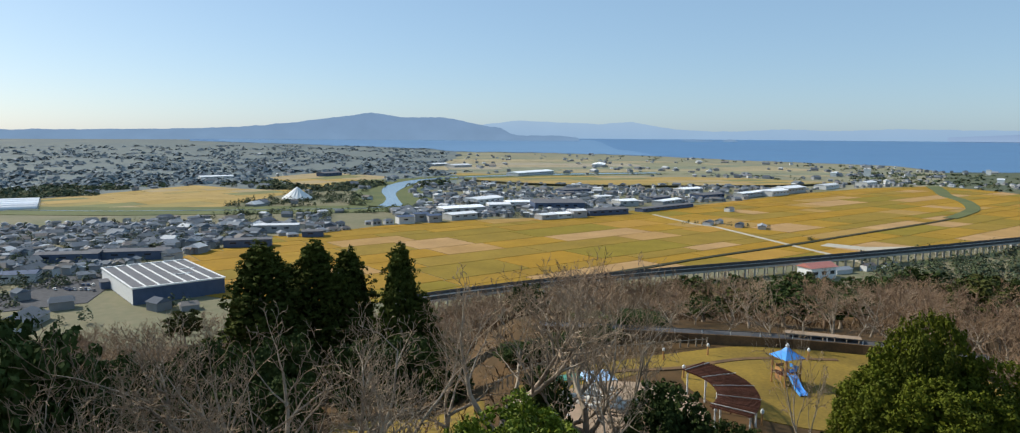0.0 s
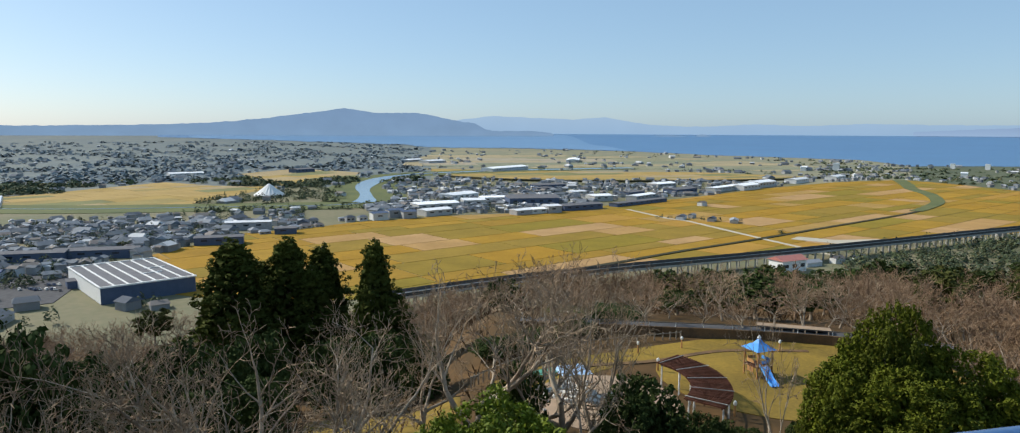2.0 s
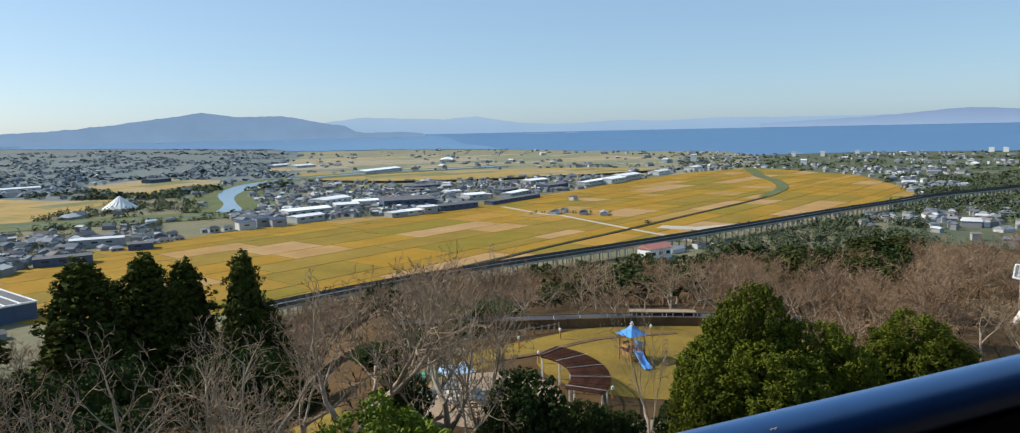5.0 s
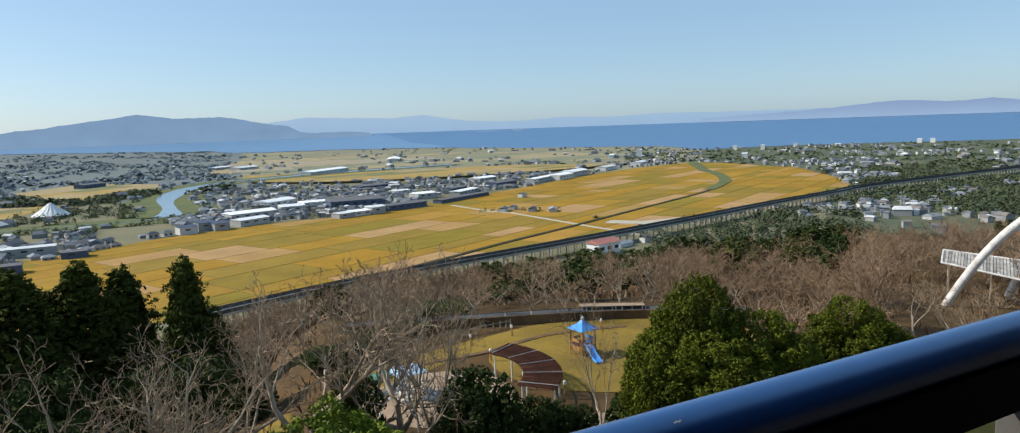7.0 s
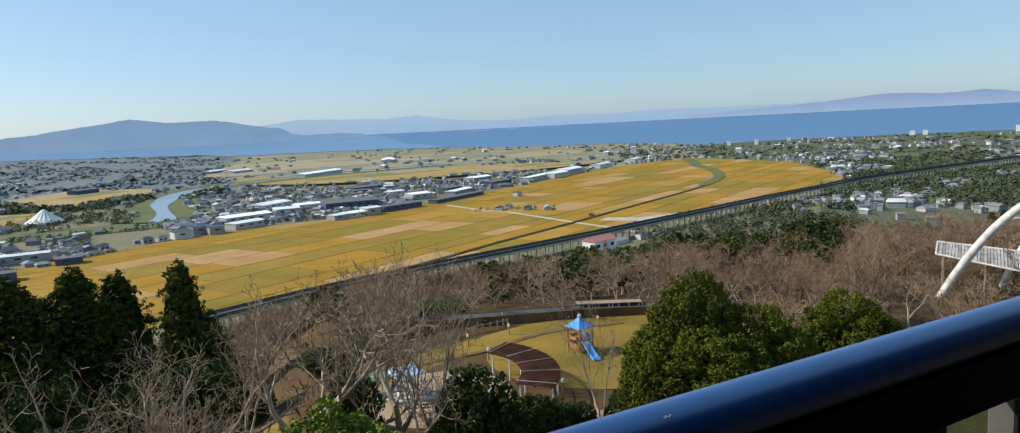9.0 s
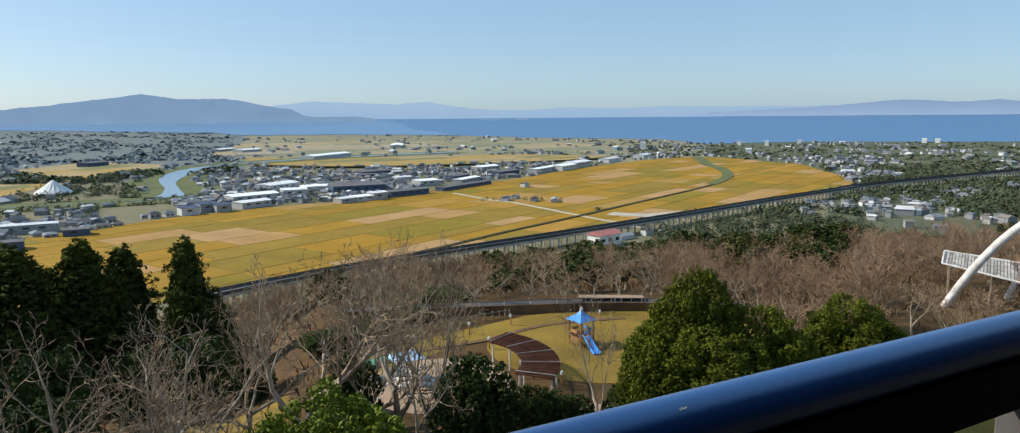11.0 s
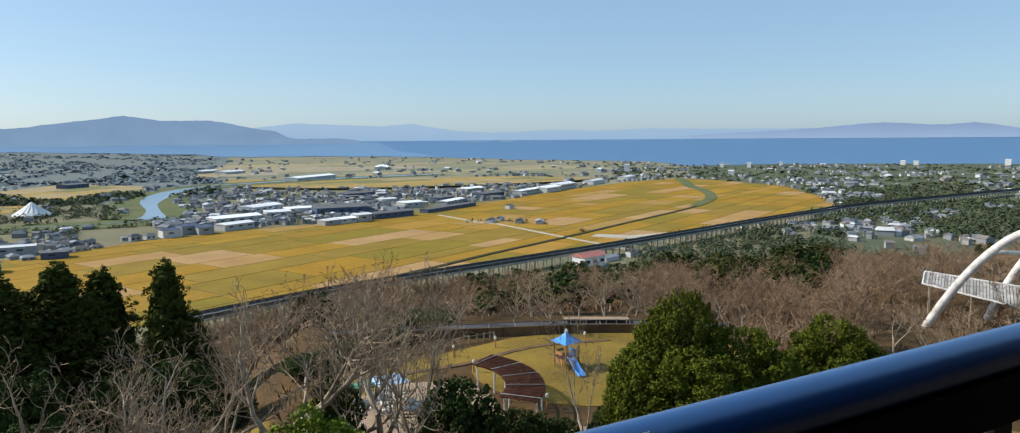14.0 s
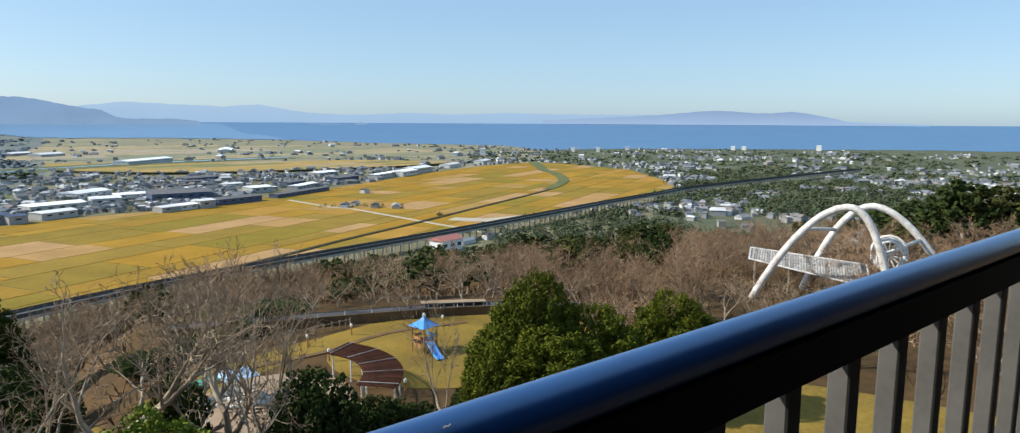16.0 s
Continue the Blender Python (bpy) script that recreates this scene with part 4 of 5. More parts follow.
def build_deck():
    s = Shape()
    s.box((0, -2.6, 98.33), (9, 6.3, 0.25), bevel=0.05)
    s.box((0, -2.6, 98.12), (7.6, 5.0, 0.2))
    d = part("floor", s, M_DECK, loc=RAIL_M)
    tagged(d, "grey concrete deck of the lookout tower", "floor", kind="structure")
    c = Shape()
    c.tube([(0, -2.6, 84), (0, -2.6, 98.05)], [1.6, 1.6], 24)
    tagged(part("wall_tower", c, M_DECK, loc=RAIL_M, smooth=True), "round concrete tower shaft under the deck", "tower", kind="structure")
    # Unseen roof, columns and walls added to block light from the rail's underside.
    r = Shape()
    r.box((0, -3.2, 100.95), (9.4, 5.2, 0.2), bevel=0.05)
    tagged(part("ceiling_blocker", r, M_DECK, loc=RAIL_M), "added unseen roof slab keeping sky light off the rail", "roof", kind="structure")
    for k in (-3.8, 3.8):
        r = Shape()
        r.tube([(k, -5.2, 98.4), (k, -5.2, 100.9)], [0.14, 0.14], 16)
        tagged(part("trim_blocker_column", r, M_DECK, loc=RAIL_M, smooth=True), "added unseen round column under the roof slab", "column", kind="structure")
    r = Shape()
    r.box((0, -5.6, 99.6), (9.0, 0.2, 2.6))
    tagged(part("wall_back_blocker", r, M_DECK, loc=RAIL_M), "added unseen back wall keeping the deck dark", "wall", kind="structure")
    for name, k in (("wall_left_blocker", -4.6), ("wall_right_blocker", 4.6)):
        r = Shape()
        r.box((k, -3.15, 99.6), (0.2, 4.7, 2.6))
        tagged(part(name, r, M_DECK, loc=RAIL_M), "added unseen side wall keeping sky light off the rail", "wall", kind="structure")
    root = thing("handrail", "dark blue glossy tube handrail on flat grey balusters", "railing", RAIL_M)
    tube = Shape()
    tube.tube([(-4.4 + 0.4 * i, 0, 99.7215) for i in range(23)], [0.026] * 23, 36)
    part("top_tube", tube, M_RAIL, root, "glossy dark blue tube", smooth=True)
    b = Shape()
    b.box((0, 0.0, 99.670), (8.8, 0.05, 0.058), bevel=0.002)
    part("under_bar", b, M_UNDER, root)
    lo = Shape()
    lo.box((0, 0, 98.58), (8.8, 0.05, 0.03))
    part("bottom_bar", lo, M_BAR, root)
    bar = Shape()
    bar.box((0, 0.010, 99.118), (0.039, 0.034, 1.056), bevel=0.003)
    me = bar.mesh("baluster", [M_BAR])
    for k in range(-28, 18):
        part("baluster", me, None, root, loc=(1.0755 + 0.183 * k, 0, 0))
    for k in (-4.3, 4.36):
        p = Shape()
        p.box((k, 0, 99.05), (0.06, 0.06, 1.25), bevel=0.006)
        part("post", p, M_BAR, root)
    # pale scuffs on the paint
    for s0, w, a0 in ((0.311, 0.009, 2.15),):
        q = Shape()
        for i in range(7):
            for j in range(2):
                an = a0 + (0.045 * j + 0.03 * math.sin(i * 2.1)) * (1 if 0 < i < 6 else 0.3)
                q.v.append((s0 + w * i / 6, math.cos(an) * 0.0262, 99.7215 + math.sin(an) * 0.0262))
        for i in range(6):
            q.f.append((i * 2, i * 2 + 2, i * 2 + 3, i * 2 + 1))
            q.mi.append(0)
        part("scuff", q, M_STONE, root, "pale scuffed paint")


build_deck()


# ---- trees ----
def bare_mesh(seed, levels, counts, spread, twig_r, trunk_r=0.02, fork=0.5, trunk=0.26, joints=(4, 6, 4, 3, 2, 1), sides=(8, 6, 4, 3, 3, 3)):
    """Bare tree 1 unit high with a short trunk, crooked spreading limbs and fine twigs, as two shapes."""
    rnd = random.Random(seed)
    wood, twig = Shape(), Shape()

    def grow(p, d, length, r, lvl):
        n = joints[lvl]
        pts, rad = [p], [r]
        q, dd = p.copy(), d.copy()
        bend = Vector((rnd.gauss(0, 0.05), rnd.gauss(0, 0.05), 0.0))
        for i in range(n):
            wob = (0.08, 0.13, 0.16, 0.2, 0.2, 0.2)[lvl]
            lift = 0.10 if lvl == 1 and i > 1 else 0.02
            dd = (dd + bend + Vector((rnd.gauss(0, wob), rnd.gauss(0, wob), rnd.gauss(lift, wob * 0.8)))).normalized()
            q = q + dd * length / n
            pts.append(q.copy())
            rad.append(max(twig_r * 0.55, r * (1 - (0.3 if lvl == 0 else 0.7) * (i + 1) / n)))
        (wood if lvl < 3 else twig).tube(pts, rad, sides[lvl], cap=False)
        if lvl + 1 >= levels:
            return
        turn = rnd.uniform(0, 6.283)
        for k in range(counts[lvl]):
            t = rnd.uniform(fork if lvl == 0 else 0.22, 1.0) if k else 1.0
            f = t * n
            i = min(int(f), n - 1)
            b = pts[i].lerp(pts[i + 1], f - i)
            turn += 2.4 + rnd.gauss(0, 0.35)
            along = (pts[i + 1] - pts[i]).normalized()
            ref = Vector((0, 0, 1)) if abs(along.z) < 0.9 else Vector((1, 0, 0))
            u = along.cross(ref).normalized()
            side = u * math.cos(turn) + along.cross(u) * math.sin(turn)
            if lvl:
                side = side + Vector((0, 0, 0.3))
            nd = (along * rnd.uniform(0.6, 1.0) + side * spread * rnd.uniform(0.7, 1.2)).normalized()
            ln = (0.62 if lvl == 0 else length * 0.62) * rnd.uniform(0.65, 1.1) * (1 - 0.2 * t)
            grow(b, nd, ln, max(twig_r, rad[i] * (0.66 if lvl == 0 else 0.55)), lvl + 1)
    grow(Vector((0, 0, -0.03)), Vector((rnd.gauss(0, 0.16), rnd.gauss(0, 0.16), 1)).normalized(), trunk, trunk_r, 0)
    top = max(v[2] for v in twig.v)
    for s in (wood, twig):
        s.v = [(x / top, y / top, z / top) for x, y, z in s.v]
    return wood, twig


def bare_kind(seed, levels, counts, spread, twig_r, label, trunk_r=0.022, fork=0.5, twig_mat=None, trunk=0.26, joints=(4, 6, 4, 3, 2, 1)):
    twig_mat = twig_mat or M_TWIG
    root = thing("bare_tree", label, "tree")
    w, t = bare_mesh(seed, levels, counts, spread, twig_r, trunk_r, fork, trunk, joints)
    part("trunk", w, M_BARK, root, smooth=True)
    tagged(part("twig_crown", t, twig_mat, root), kind="stuff")
    return root


def leafy_mesh(seed, lobes, subs, per, leaf, lump=(0.09, 0.17)):
    """Crown about 1 unit wide: rounded lobes, each of small leaf clumps, with dark hollows between them."""
    rnd = random.Random(seed)
    sh = Shape()

    def way(up=0.0):
        return Vector((rnd.gauss(0, 1), rnd.gauss(0, 1), rnd.gauss(up, 1))).normalized()

    def leaf_at(q, nrm, s):
        a = nrm.cross(way()).normalized()
        b = nrm.cross(a)
        sh.poly([q - a * s, q + b * s * 0.55, q + a * s, q - b * s * 0.55])
    for i in range(lobes):
        t = (i + 0.5) / lobes
        z, turn = 1 - 1.85 * t, i * 2.39996 + rnd.gauss(0, 0.3)
        rr = math.sqrt(max(0.0, 1 - z * z))
        big = rnd.uniform(*lump)
        p = Vector((rr * math.cos(turn), rr * math.sin(turn), z)) * rnd.uniform(0.40, 0.5) * (1 - 0.5 * big / 0.5)
        out = p.normalized()
        for k in range(subs):
            d = (way(0.2) + out * 0.9).normalized()
            c = p + d * big * rnd.uniform(0.75, 1.05)
            sr = rnd.uniform(0.022, 0.045)
            for j in range(per):
                e = way(0.3)
                leaf_at(c + e * sr * rnd.uniform(0.6, 1.15), (e + way(0.4) * 0.5).normalized(), leaf * rnd.uniform(0.6, 1.3))
        for j in range(subs * per // 6):
            leaf_at(p + way() * big * rnd.uniform(0.3, 0.8), way(), leaf * 1.6)
    for i in range(lobes * subs * per // 7):
        leaf_at(way() * rnd.uniform(0.08, 0.36), way(), leaf * 2.4)
    return sh


def evergreen_kind(seed, lobes, subs, per, leaf, label, material, name="evergreen_tree", trunk=True, lo=0.26, lump=(0.09, 0.17)):
    """1 unit wide, 1 high, base at the origin."""
    root = thing(name, label, "tree" if trunk else "shrub")
    crown = leafy_mesh(seed, lobes, subs, per, leaf, lump)
    lo = lo if trunk else 0.0
    z0, z1 = min(v[2] for v in crown.v), max(v[2] for v in crown.v)
    crown.v = [(x, y, lo + (z - z0) / (z1 - z0) * (1 - lo)) for x, y, z in crown.v]
    tagged(part("crown", crown, material, root), kind="stuff")
    t = Shape()
    rnd = random.Random(seed)
    t.tube([(0, 0, -0.05), (0.01, 0, 0.2), (0.0, 0.01, 0.65)], [0.035, 0.028, 0.015], 8)
    for k in range(5):
        a = k * 1.3 + rnd.random()
        t.tube([(0, 0, lo * 0.8 + 0.05 * k), (0.15 * math.cos(a), 0.15 * math.sin(a), lo + 0.1 + 0.06 * k), (0.3 * math.cos(a), 0.3 * math.sin(a), lo + 0.18 + 0.07 * k)], [0.016, 0.01, 0.004], 5)
    part("trunk", t, M_BARK, root)
    return root


def cedar_kind(seed, label):
    """Cedar 1 high, about 0.45 wide: tiers of drooping leaf masses round the stem, uneven, with a blunt top."""
    rnd = random.Random(seed)
    root = thing("cedar", label, "tree")
    sh = Shape()

    def way(up=0.0):
        return Vector((rnd.gauss(0, 1), rnd.gauss(0, 1), rnd.gauss(up, 1))).normalized()
    t, turn = 0.12, rnd.uniform(0, 6.28)
    masses = [(Vector((0, 0, 0.955)), 0.04), (Vector((0.015, -0.01, 0.91)), 0.055)]
    while t < 0.93:
        prof = 0.29 * (1 - t) ** 0.58 * min(1, 0.5 + t * 2) * rnd.uniform(0.6, 1.1)
        for k in range(5 if t < 0.7 else 4):
            turn += 2 * math.pi / 4.4 + rnd.gauss(0, 0.4)
            r = prof * rnd.uniform(0.55, 1.05)
            masses.append((Vector((r * math.cos(turn), r * math.sin(turn), t - r * 0.2 + rnd.gauss(0, 0.012))), rnd.uniform(0.04, 0.08) * (0.7 + 0.55 * (1 - t))))
        t += rnd.uniform(0.035, 0.06)
    for c, big in masses:
        for k in range(13):
            e = way(0.2)
            m = c + Vector((e.x, e.y, e.z * 0.75)) * big * rnd.uniform(0.6, 1.0)
            for j in range(11):
                n = way(0.3)
                q = m + n * rnd.uniform(0.006, 0.02)
                a = n.cross(way()).normalized()
                b = n.cross(a)
                s = rnd.uniform(0.006, 0.013)
                sh.poly([q - a * s, q + b * s * 0.5, q + a * s, q - b * s * 0.5])
    for i in range(3000):
        t = rnd.uniform(0.1, 0.93)
        e, n = way(), way()
        q = Vector((e.x, e.y, 0)) * 0.22 * (1 - t) ** 0.66 + Vector((0, 0, t))
        a = n.cross(way()).normalized()
        b = n.cross(a)
        sh.poly([q - a * 0.02, q + b * 0.012, q + a * 0.02, q - b * 0.012])
    tagged(part("crown", sh, M_CEDAR, root), kind="stuff")
    tr = Shape()
    tr.tube([(0, 0, -0.03), (0, 0, 0.5), (0, 0, 0.96)], [0.018, 0.012, 0.003], 7)
    part("trunk", tr, M_BARK, root)
    return root


def plant(kinds, az, r, top_el, width=None, rnd=random, height_m=None, group="", used=set()):
    """Sets a copy on the ground so that its top stands top_el degrees under eye level."""
    x, y, _ = polar(az, r)
    z = height(x, y)
    h = height_m or (100 - r * math.tan(radians(top_el)) - z)
    w = width or h
    kind = rnd.choice(kinds)
    m = pose(x, y, z, 0, 0, rnd.uniform(0, 360))
    if kind.name in used:
        ob = copy_thing(kind, m)
    else:
        used.add(kind.name)
        ob = kind
        ob.matrix_basis = m
    ob.scale = (w, w, h)
    if group:
        ob["group"] = group
    return ob


def build_trees():
    rnd = random.Random(5)
    near = [bare_kind(40 + i, 6, (5, 6, 4, 3, 2), 0.8, 0.0016, "bare grey-barked cherry tree with spreading limbs", 0.023, 0.5, M_TWIGNEAR) for i in range(6)]
    slim = [bare_kind(60 + i, 6, (4, 5, 4, 3, 2), 0.6, 0.0018, "slender bare tree with few thin branches", 0.017, 0.55, M_TWIGNEAR, 0.4) for i in range(3)]
    mid = [bare_kind(80 + i, 5, (5, 6, 5, 3), 0.8, 0.003, "bare brown woodland tree on the hillside", 0.016, 0.5, None, 0.26, (3, 4, 3, 2, 1)) for i in range(5)]
    bold = [bare_kind(50 + i, 6, (4, 6, 5, 3, 2), 0.85, 0.0016, "old bare cherry tree with thick crooked limbs", 0.022, 0.45, M_TWIGNEAR, 0.22) for i in range(3)]
    for az, r, el, w in ((-0.5, 46, 9.3, 13), (3.4, 50, 9.6, 12), (7.0, 48, 10.2, 10), (-19.5, 35, 12.6, 11), (-14.2, 33, 13.4, 10)):
        plant(bold, az, r, el, w, rnd, group="bare trees below the lookout")
    for az, r, el, w in ((-31, 34, 13.6, 9), (-26.5, 38, 13.4, 10), (-22.5, 33, 14.2, 9), (-10.2, 44, 13.8, 8), (-36.5, 34, 14.5, 8), (-20, 28, 18.5, 7), (-28.5, 27, 19.0, 7),
                         (-13.5, 27, 19.5, 6), (-5.5, 47, 13.0, 9), (9.2, 47, 10.6, 8)):
        plant(near, az + rnd.uniform(-0.4, 0.4), r, el, w, rnd, group="bare trees below the lookout")
    for az, r, el, w in ((8.3, 41, 11.5, 6), (24.2, 41, 10.8, 7), (47, 72, 11.2, 8), (50.5, 66, 11.8, 8), (28, 92, 10.0, 9), (44, 78, 10.8, 8), (11.5, 50, 12.5, 6), (49.4, 70, 11.6, 7), (52.2, 74, 10.9, 8), (54.6, 72, 11.2, 7), (19.5, 88, 10.2, 9), (25.5, 86, 10.6, 9)):
        plant(slim, az, r, el, w, rnd, group="bare trees below the lookout")
    n = 0
    while n < 236:
        az, k = rnd.uniform(-44, 72), rnd.random()
        rc = float(np.interp(az, AZ_K, RC_K))
        r = 52 + (rc + 30 - 52) * k ** 0.8
        if -3 < az < 36 and r < 93:
            continue
        if 45 < az < 63 and r < 108 and rnd.random() < 0.45:
            continue
        if az < -3 and r < 82 and rnd.random() < 0.9:
            continue
        h = rnd.uniform(6.0, 9.5) if az > 0 or r > 90 else rnd.uniform(6, 8.5)
        plant(mid, az, r, 0, h * rnd.uniform(0.9, 1.25), rnd, height_m=h, group="bare hillside woods")
        n += 1
    for i in range(15):
        plant(mid, 3 + i * 2.2 + rnd.uniform(-0.8, 0.8), rnd.uniform(79, 93), 0, rnd.uniform(6, 8), rnd, height_m=rnd.uniform(4.5, 7), group="bare hillside woods")
    for i in range(46):
        az = rnd.uniform(-7, 12.5)
        plant(mid, az, float(np.interp(az, AZ_K, RC_K)) + rnd.uniform(-35, 10), 0, rnd.uniform(9, 13), rnd, height_m=rnd.uniform(8.5, 12.5), group="bare hillside woods")
    ced = [cedar_kind(100 + i, "tall dark green conical cedar on the slope") for i in range(4)]
    for az, r, el, w in ((-19.5, 88, 7.9, 28), (-15.4, 92, 7.95, 24), (-17.4, 94, 9.8, 22), (-13.6, 90, 10.4, 20), (-12.8, 94, 8.6, 22), (-8.7, 84, 8.4, 17), (-7.5, 84, 12.8, 22), (-38.5, 80, 9.6, 22), (-36.6, 74, 11.8, 20)):
        plant(ced, az, r, el, w, rnd, group="cedars")
    big = [evergreen_kind(120, 38, 20, 22, 0.013, "large dense evergreen tree in sun", M_LEAF, lo=0.3), evergreen_kind(121, 36, 20, 22, 0.013, "large dense evergreen tree in sun", M_LEAF, lo=0.3)]
    for az, r, el, w in ((31.7, 42, 11.6, 5.0), (31.4, 42.5, 13.2, 7.0), (36.0, 43, 14.2, 6.4), (29.6, 40.5, 15.6, 5.4), (33.4, 39, 16.4, 6.4), (38.4, 43.5, 16.0, 4.8), (28.2, 39.5, 18.4, 4.0), (42.9, 52, 13.0, 6.4), (44.8, 53, 14.6, 5.0), (41.4, 51, 15.2, 4.8)):
        plant(big, az, r, el, w, rnd, group="evergreen trees")
    low = [evergreen_kind(130, 40, 14, 24, 0.015, "low spreading bright green shrub", M_LEAFBRIGHT, "evergreen_shrub", False), evergreen_kind(131, 40, 10, 11, 0.024, "dark dense evergreen shrub", M_LEAFDARK, "evergreen_shrub", False, lump=(0.13, 0.18))]
    for az, r, el, w, k in ((0.8, 27.5, 20.4, 6.2, 0), (-3.2, 27, 22.0, 4.5, 0), (4.3, 28, 22.2, 4.0, 0), (13.5, 44, 19.2, 5.0, 1), (12.2, 43, 20.6, 4.2, 1), (15.3, 44.5, 21.2, 3.2, 1), (18.3, 46.5, 21.6, 3.2, 1), (20.2, 47, 22.0, 3.0, 1),
                             (22.0, 47.5, 22.3, 2.8, 1), (26.0, 47.5, 21.2, 3.2, 1), (27.6, 47, 21.0, 3.0, 1), (44.2, 50, 19.2, 3.0, 0), (-33, 52, 16.0, 6, 1), (-30, 60, 15.6, 6, 1), (-27, 54, 16.5, 6, 1), (-24, 62, 15.4, 6, 1), (-21, 55, 16.2, 6, 1), (-18, 62, 15.2, 6, 1), (-34.5, 46, 18.0, 5, 1), (-31, 44, 19.5, 5, 1), (-26.5, 45, 19.5, 5, 1), (-22.5, 47, 19, 5, 1), (-18, 50, 18.5, 5, 1), (-12, 66, 16.2, 6, 1), (-8, 70, 16.0, 6, 1), (-5, 66, 16.8, 5, 1), (-35, 64, 14.6, 6, 1), (-28.5, 40, 22, 4, 1), (-23, 40, 22, 4, 1), (-38, 40, 12.0, 7, 1), (-35, 36, 13.2, 6.5, 1), (-33.6, 35, 17.5, 5, 1), (-34.6, 33, 20.5, 5, 1), (-36.2, 38, 15.5, 6, 1), (-39.5, 42, 10.5, 7, 1), (3, 47, 18.4, 4, 1), (10.2, 82, 14.2, 5, 1), (5.5, 75, 15.8, 5, 1), (8, 78, 15.2, 5, 1), (3.5, 72, 16.4, 5, 1), (1, 70, 16.8, 5, 1), (12, 84, 14.4, 4, 1)):
        plant([low[k]], az, r, el, w, rnd, group="evergreen shrubs")
    midg = [evergreen_kind(140, 18, 8, 12, 0.034, "dark green broadleaf tree at the wood's edge", M_LEAFDARK, "woodland_tree"), evergreen_kind(141, 18, 8, 12, 0.034, "olive green broadleaf tree at the wood's edge", M_OLIVE, "woodland_tree")]
    for i in range(64):
        az = rnd.choice((rnd.uniform(13, 28), rnd.uniform(28, 44), rnd.uniform(-42, 60)))
        rc = float(np.interp(az, AZ_K, RC_K))
        r = rc + rnd.uniform(-10, 60) if i < 46 else rnd.uniform(105, rc)
        h = rnd.uniform(5.5, 8.5)
        plant(midg, az, r, 0, h * rnd.uniform(0.8, 1.3), rnd, height_m=h, group="green woodland trees")
    for i in range(34):
        az = rnd.choice((rnd.uniform(12, 27), rnd.uniform(28, 44)))
        h = rnd.uniform(7.5, 10)
        plant(midg, az, float(np.interp(az, AZ_K, RC_K)) + rnd.uniform(-28, 12), 0, h * rnd.uniform(0.9, 1.3), rnd, height_m=h, group="green woodland trees")
    for az, r, el, w in ((62.5, 150, 3.7, 12), (64.5, 150, 4.0, 12), (66.5, 152, 4.1, 13), (60.3, 160, 5.2, 12), (68.5, 150, 4.0, 12), (58.0, 175, 6.0, 12), (10.8, 88, 14.2, 8), (7, 90, 14.5, 7), (22, 96, 11.2, 8), (19, 100, 11.5, 8), (26, 110, 11.0, 9), (16, 94, 12.5, 6)):
        plant(midg, az, r, el, w, rnd, group="green woodland trees")
    # joined rest of the bare woods
    arrs = []
    for i in range(4):
        w, t = bare_mesh(180 + i, 4, (5, 6, 7), 0.8, 0.0042, 0.016, 0.5, 0.26, (3, 4, 2, 1), (5, 4, 3, 3))
        arrs.append((np.array(w.v + t.v), w.f + [tuple(k + len(w.v) for k in f) for f in t.f]))
    allv, allf, off, n = [], [], 0, 0
    while n < 360:
        az = rnd.choice((rnd.uniform(-44, 72), rnd.uniform(30, 68), rnd.uniform(8, 60)))
        rc = float(np.interp(az, AZ_K, RC_K))
        r = rnd.uniform(96, rc + 25) if az < 37 else rnd.uniform(68, rc + 20)
        if n >= 260:
            az, r = rnd.uniform(-48, -6), rnd.uniform(165, 285)
        if 46 < az < 62 and r < 95:
            continue
        x, y, _ = polar(az, r)
        h = rnd.uniform(5.0, 8.0)
        v, f = rnd.choice(arrs)
        a = rnd.uniform(0, 6.28)
        wd = h * rnd.uniform(0.95, 1.35)
        rot = np.array([[math.cos(a) * wd, math.sin(a) * wd, 0], [-math.sin(a) * wd, math.cos(a) * wd, 0], [0, 0, h]])
        allv.append(v @ rot + np.array([x, y, height(x, y)]))
        allf += [tuple(k + off for k in q) for q in f]
        off += len(v)
        n += 1
    me = bpy.data.meshes.new("bare_woods")
    me.from_pydata(np.concatenate(allv).tolist(), [], allf)
    me.materials.append(M_TWIG)
    tagged(part("bare_woods", me, None), "dense bare brown winter woods on the hillside", "woods", kind="stuff")
    # dry brush under the trees
    br = Shape()
    for i in range(9000):
        az = rnd.uniform(-46, 72)
        rc = float(np.interp(az, AZ_K, RC_K))
        r = 26 + (rc + 60 - 26) * rnd.random() ** 0.9
        if 1 < az < 40 and 44 < r < 90:
            continue
        if az > 36 and r < 62 or (-14 < az < -2 and 58 < r < 80):
            continue
        x, y, _ = polar(az, r)
        z = height(x, y)
        s = rnd.uniform(0.5, 1.3) * (0.6 if r < 45 else 1.0)
        for k in range(4):
            a = rnd.uniform(0, 6.28)
            dx, dy = math.cos(a) * s * 0.5, math.sin(a) * s * 0.5
            w = 0.035 * s
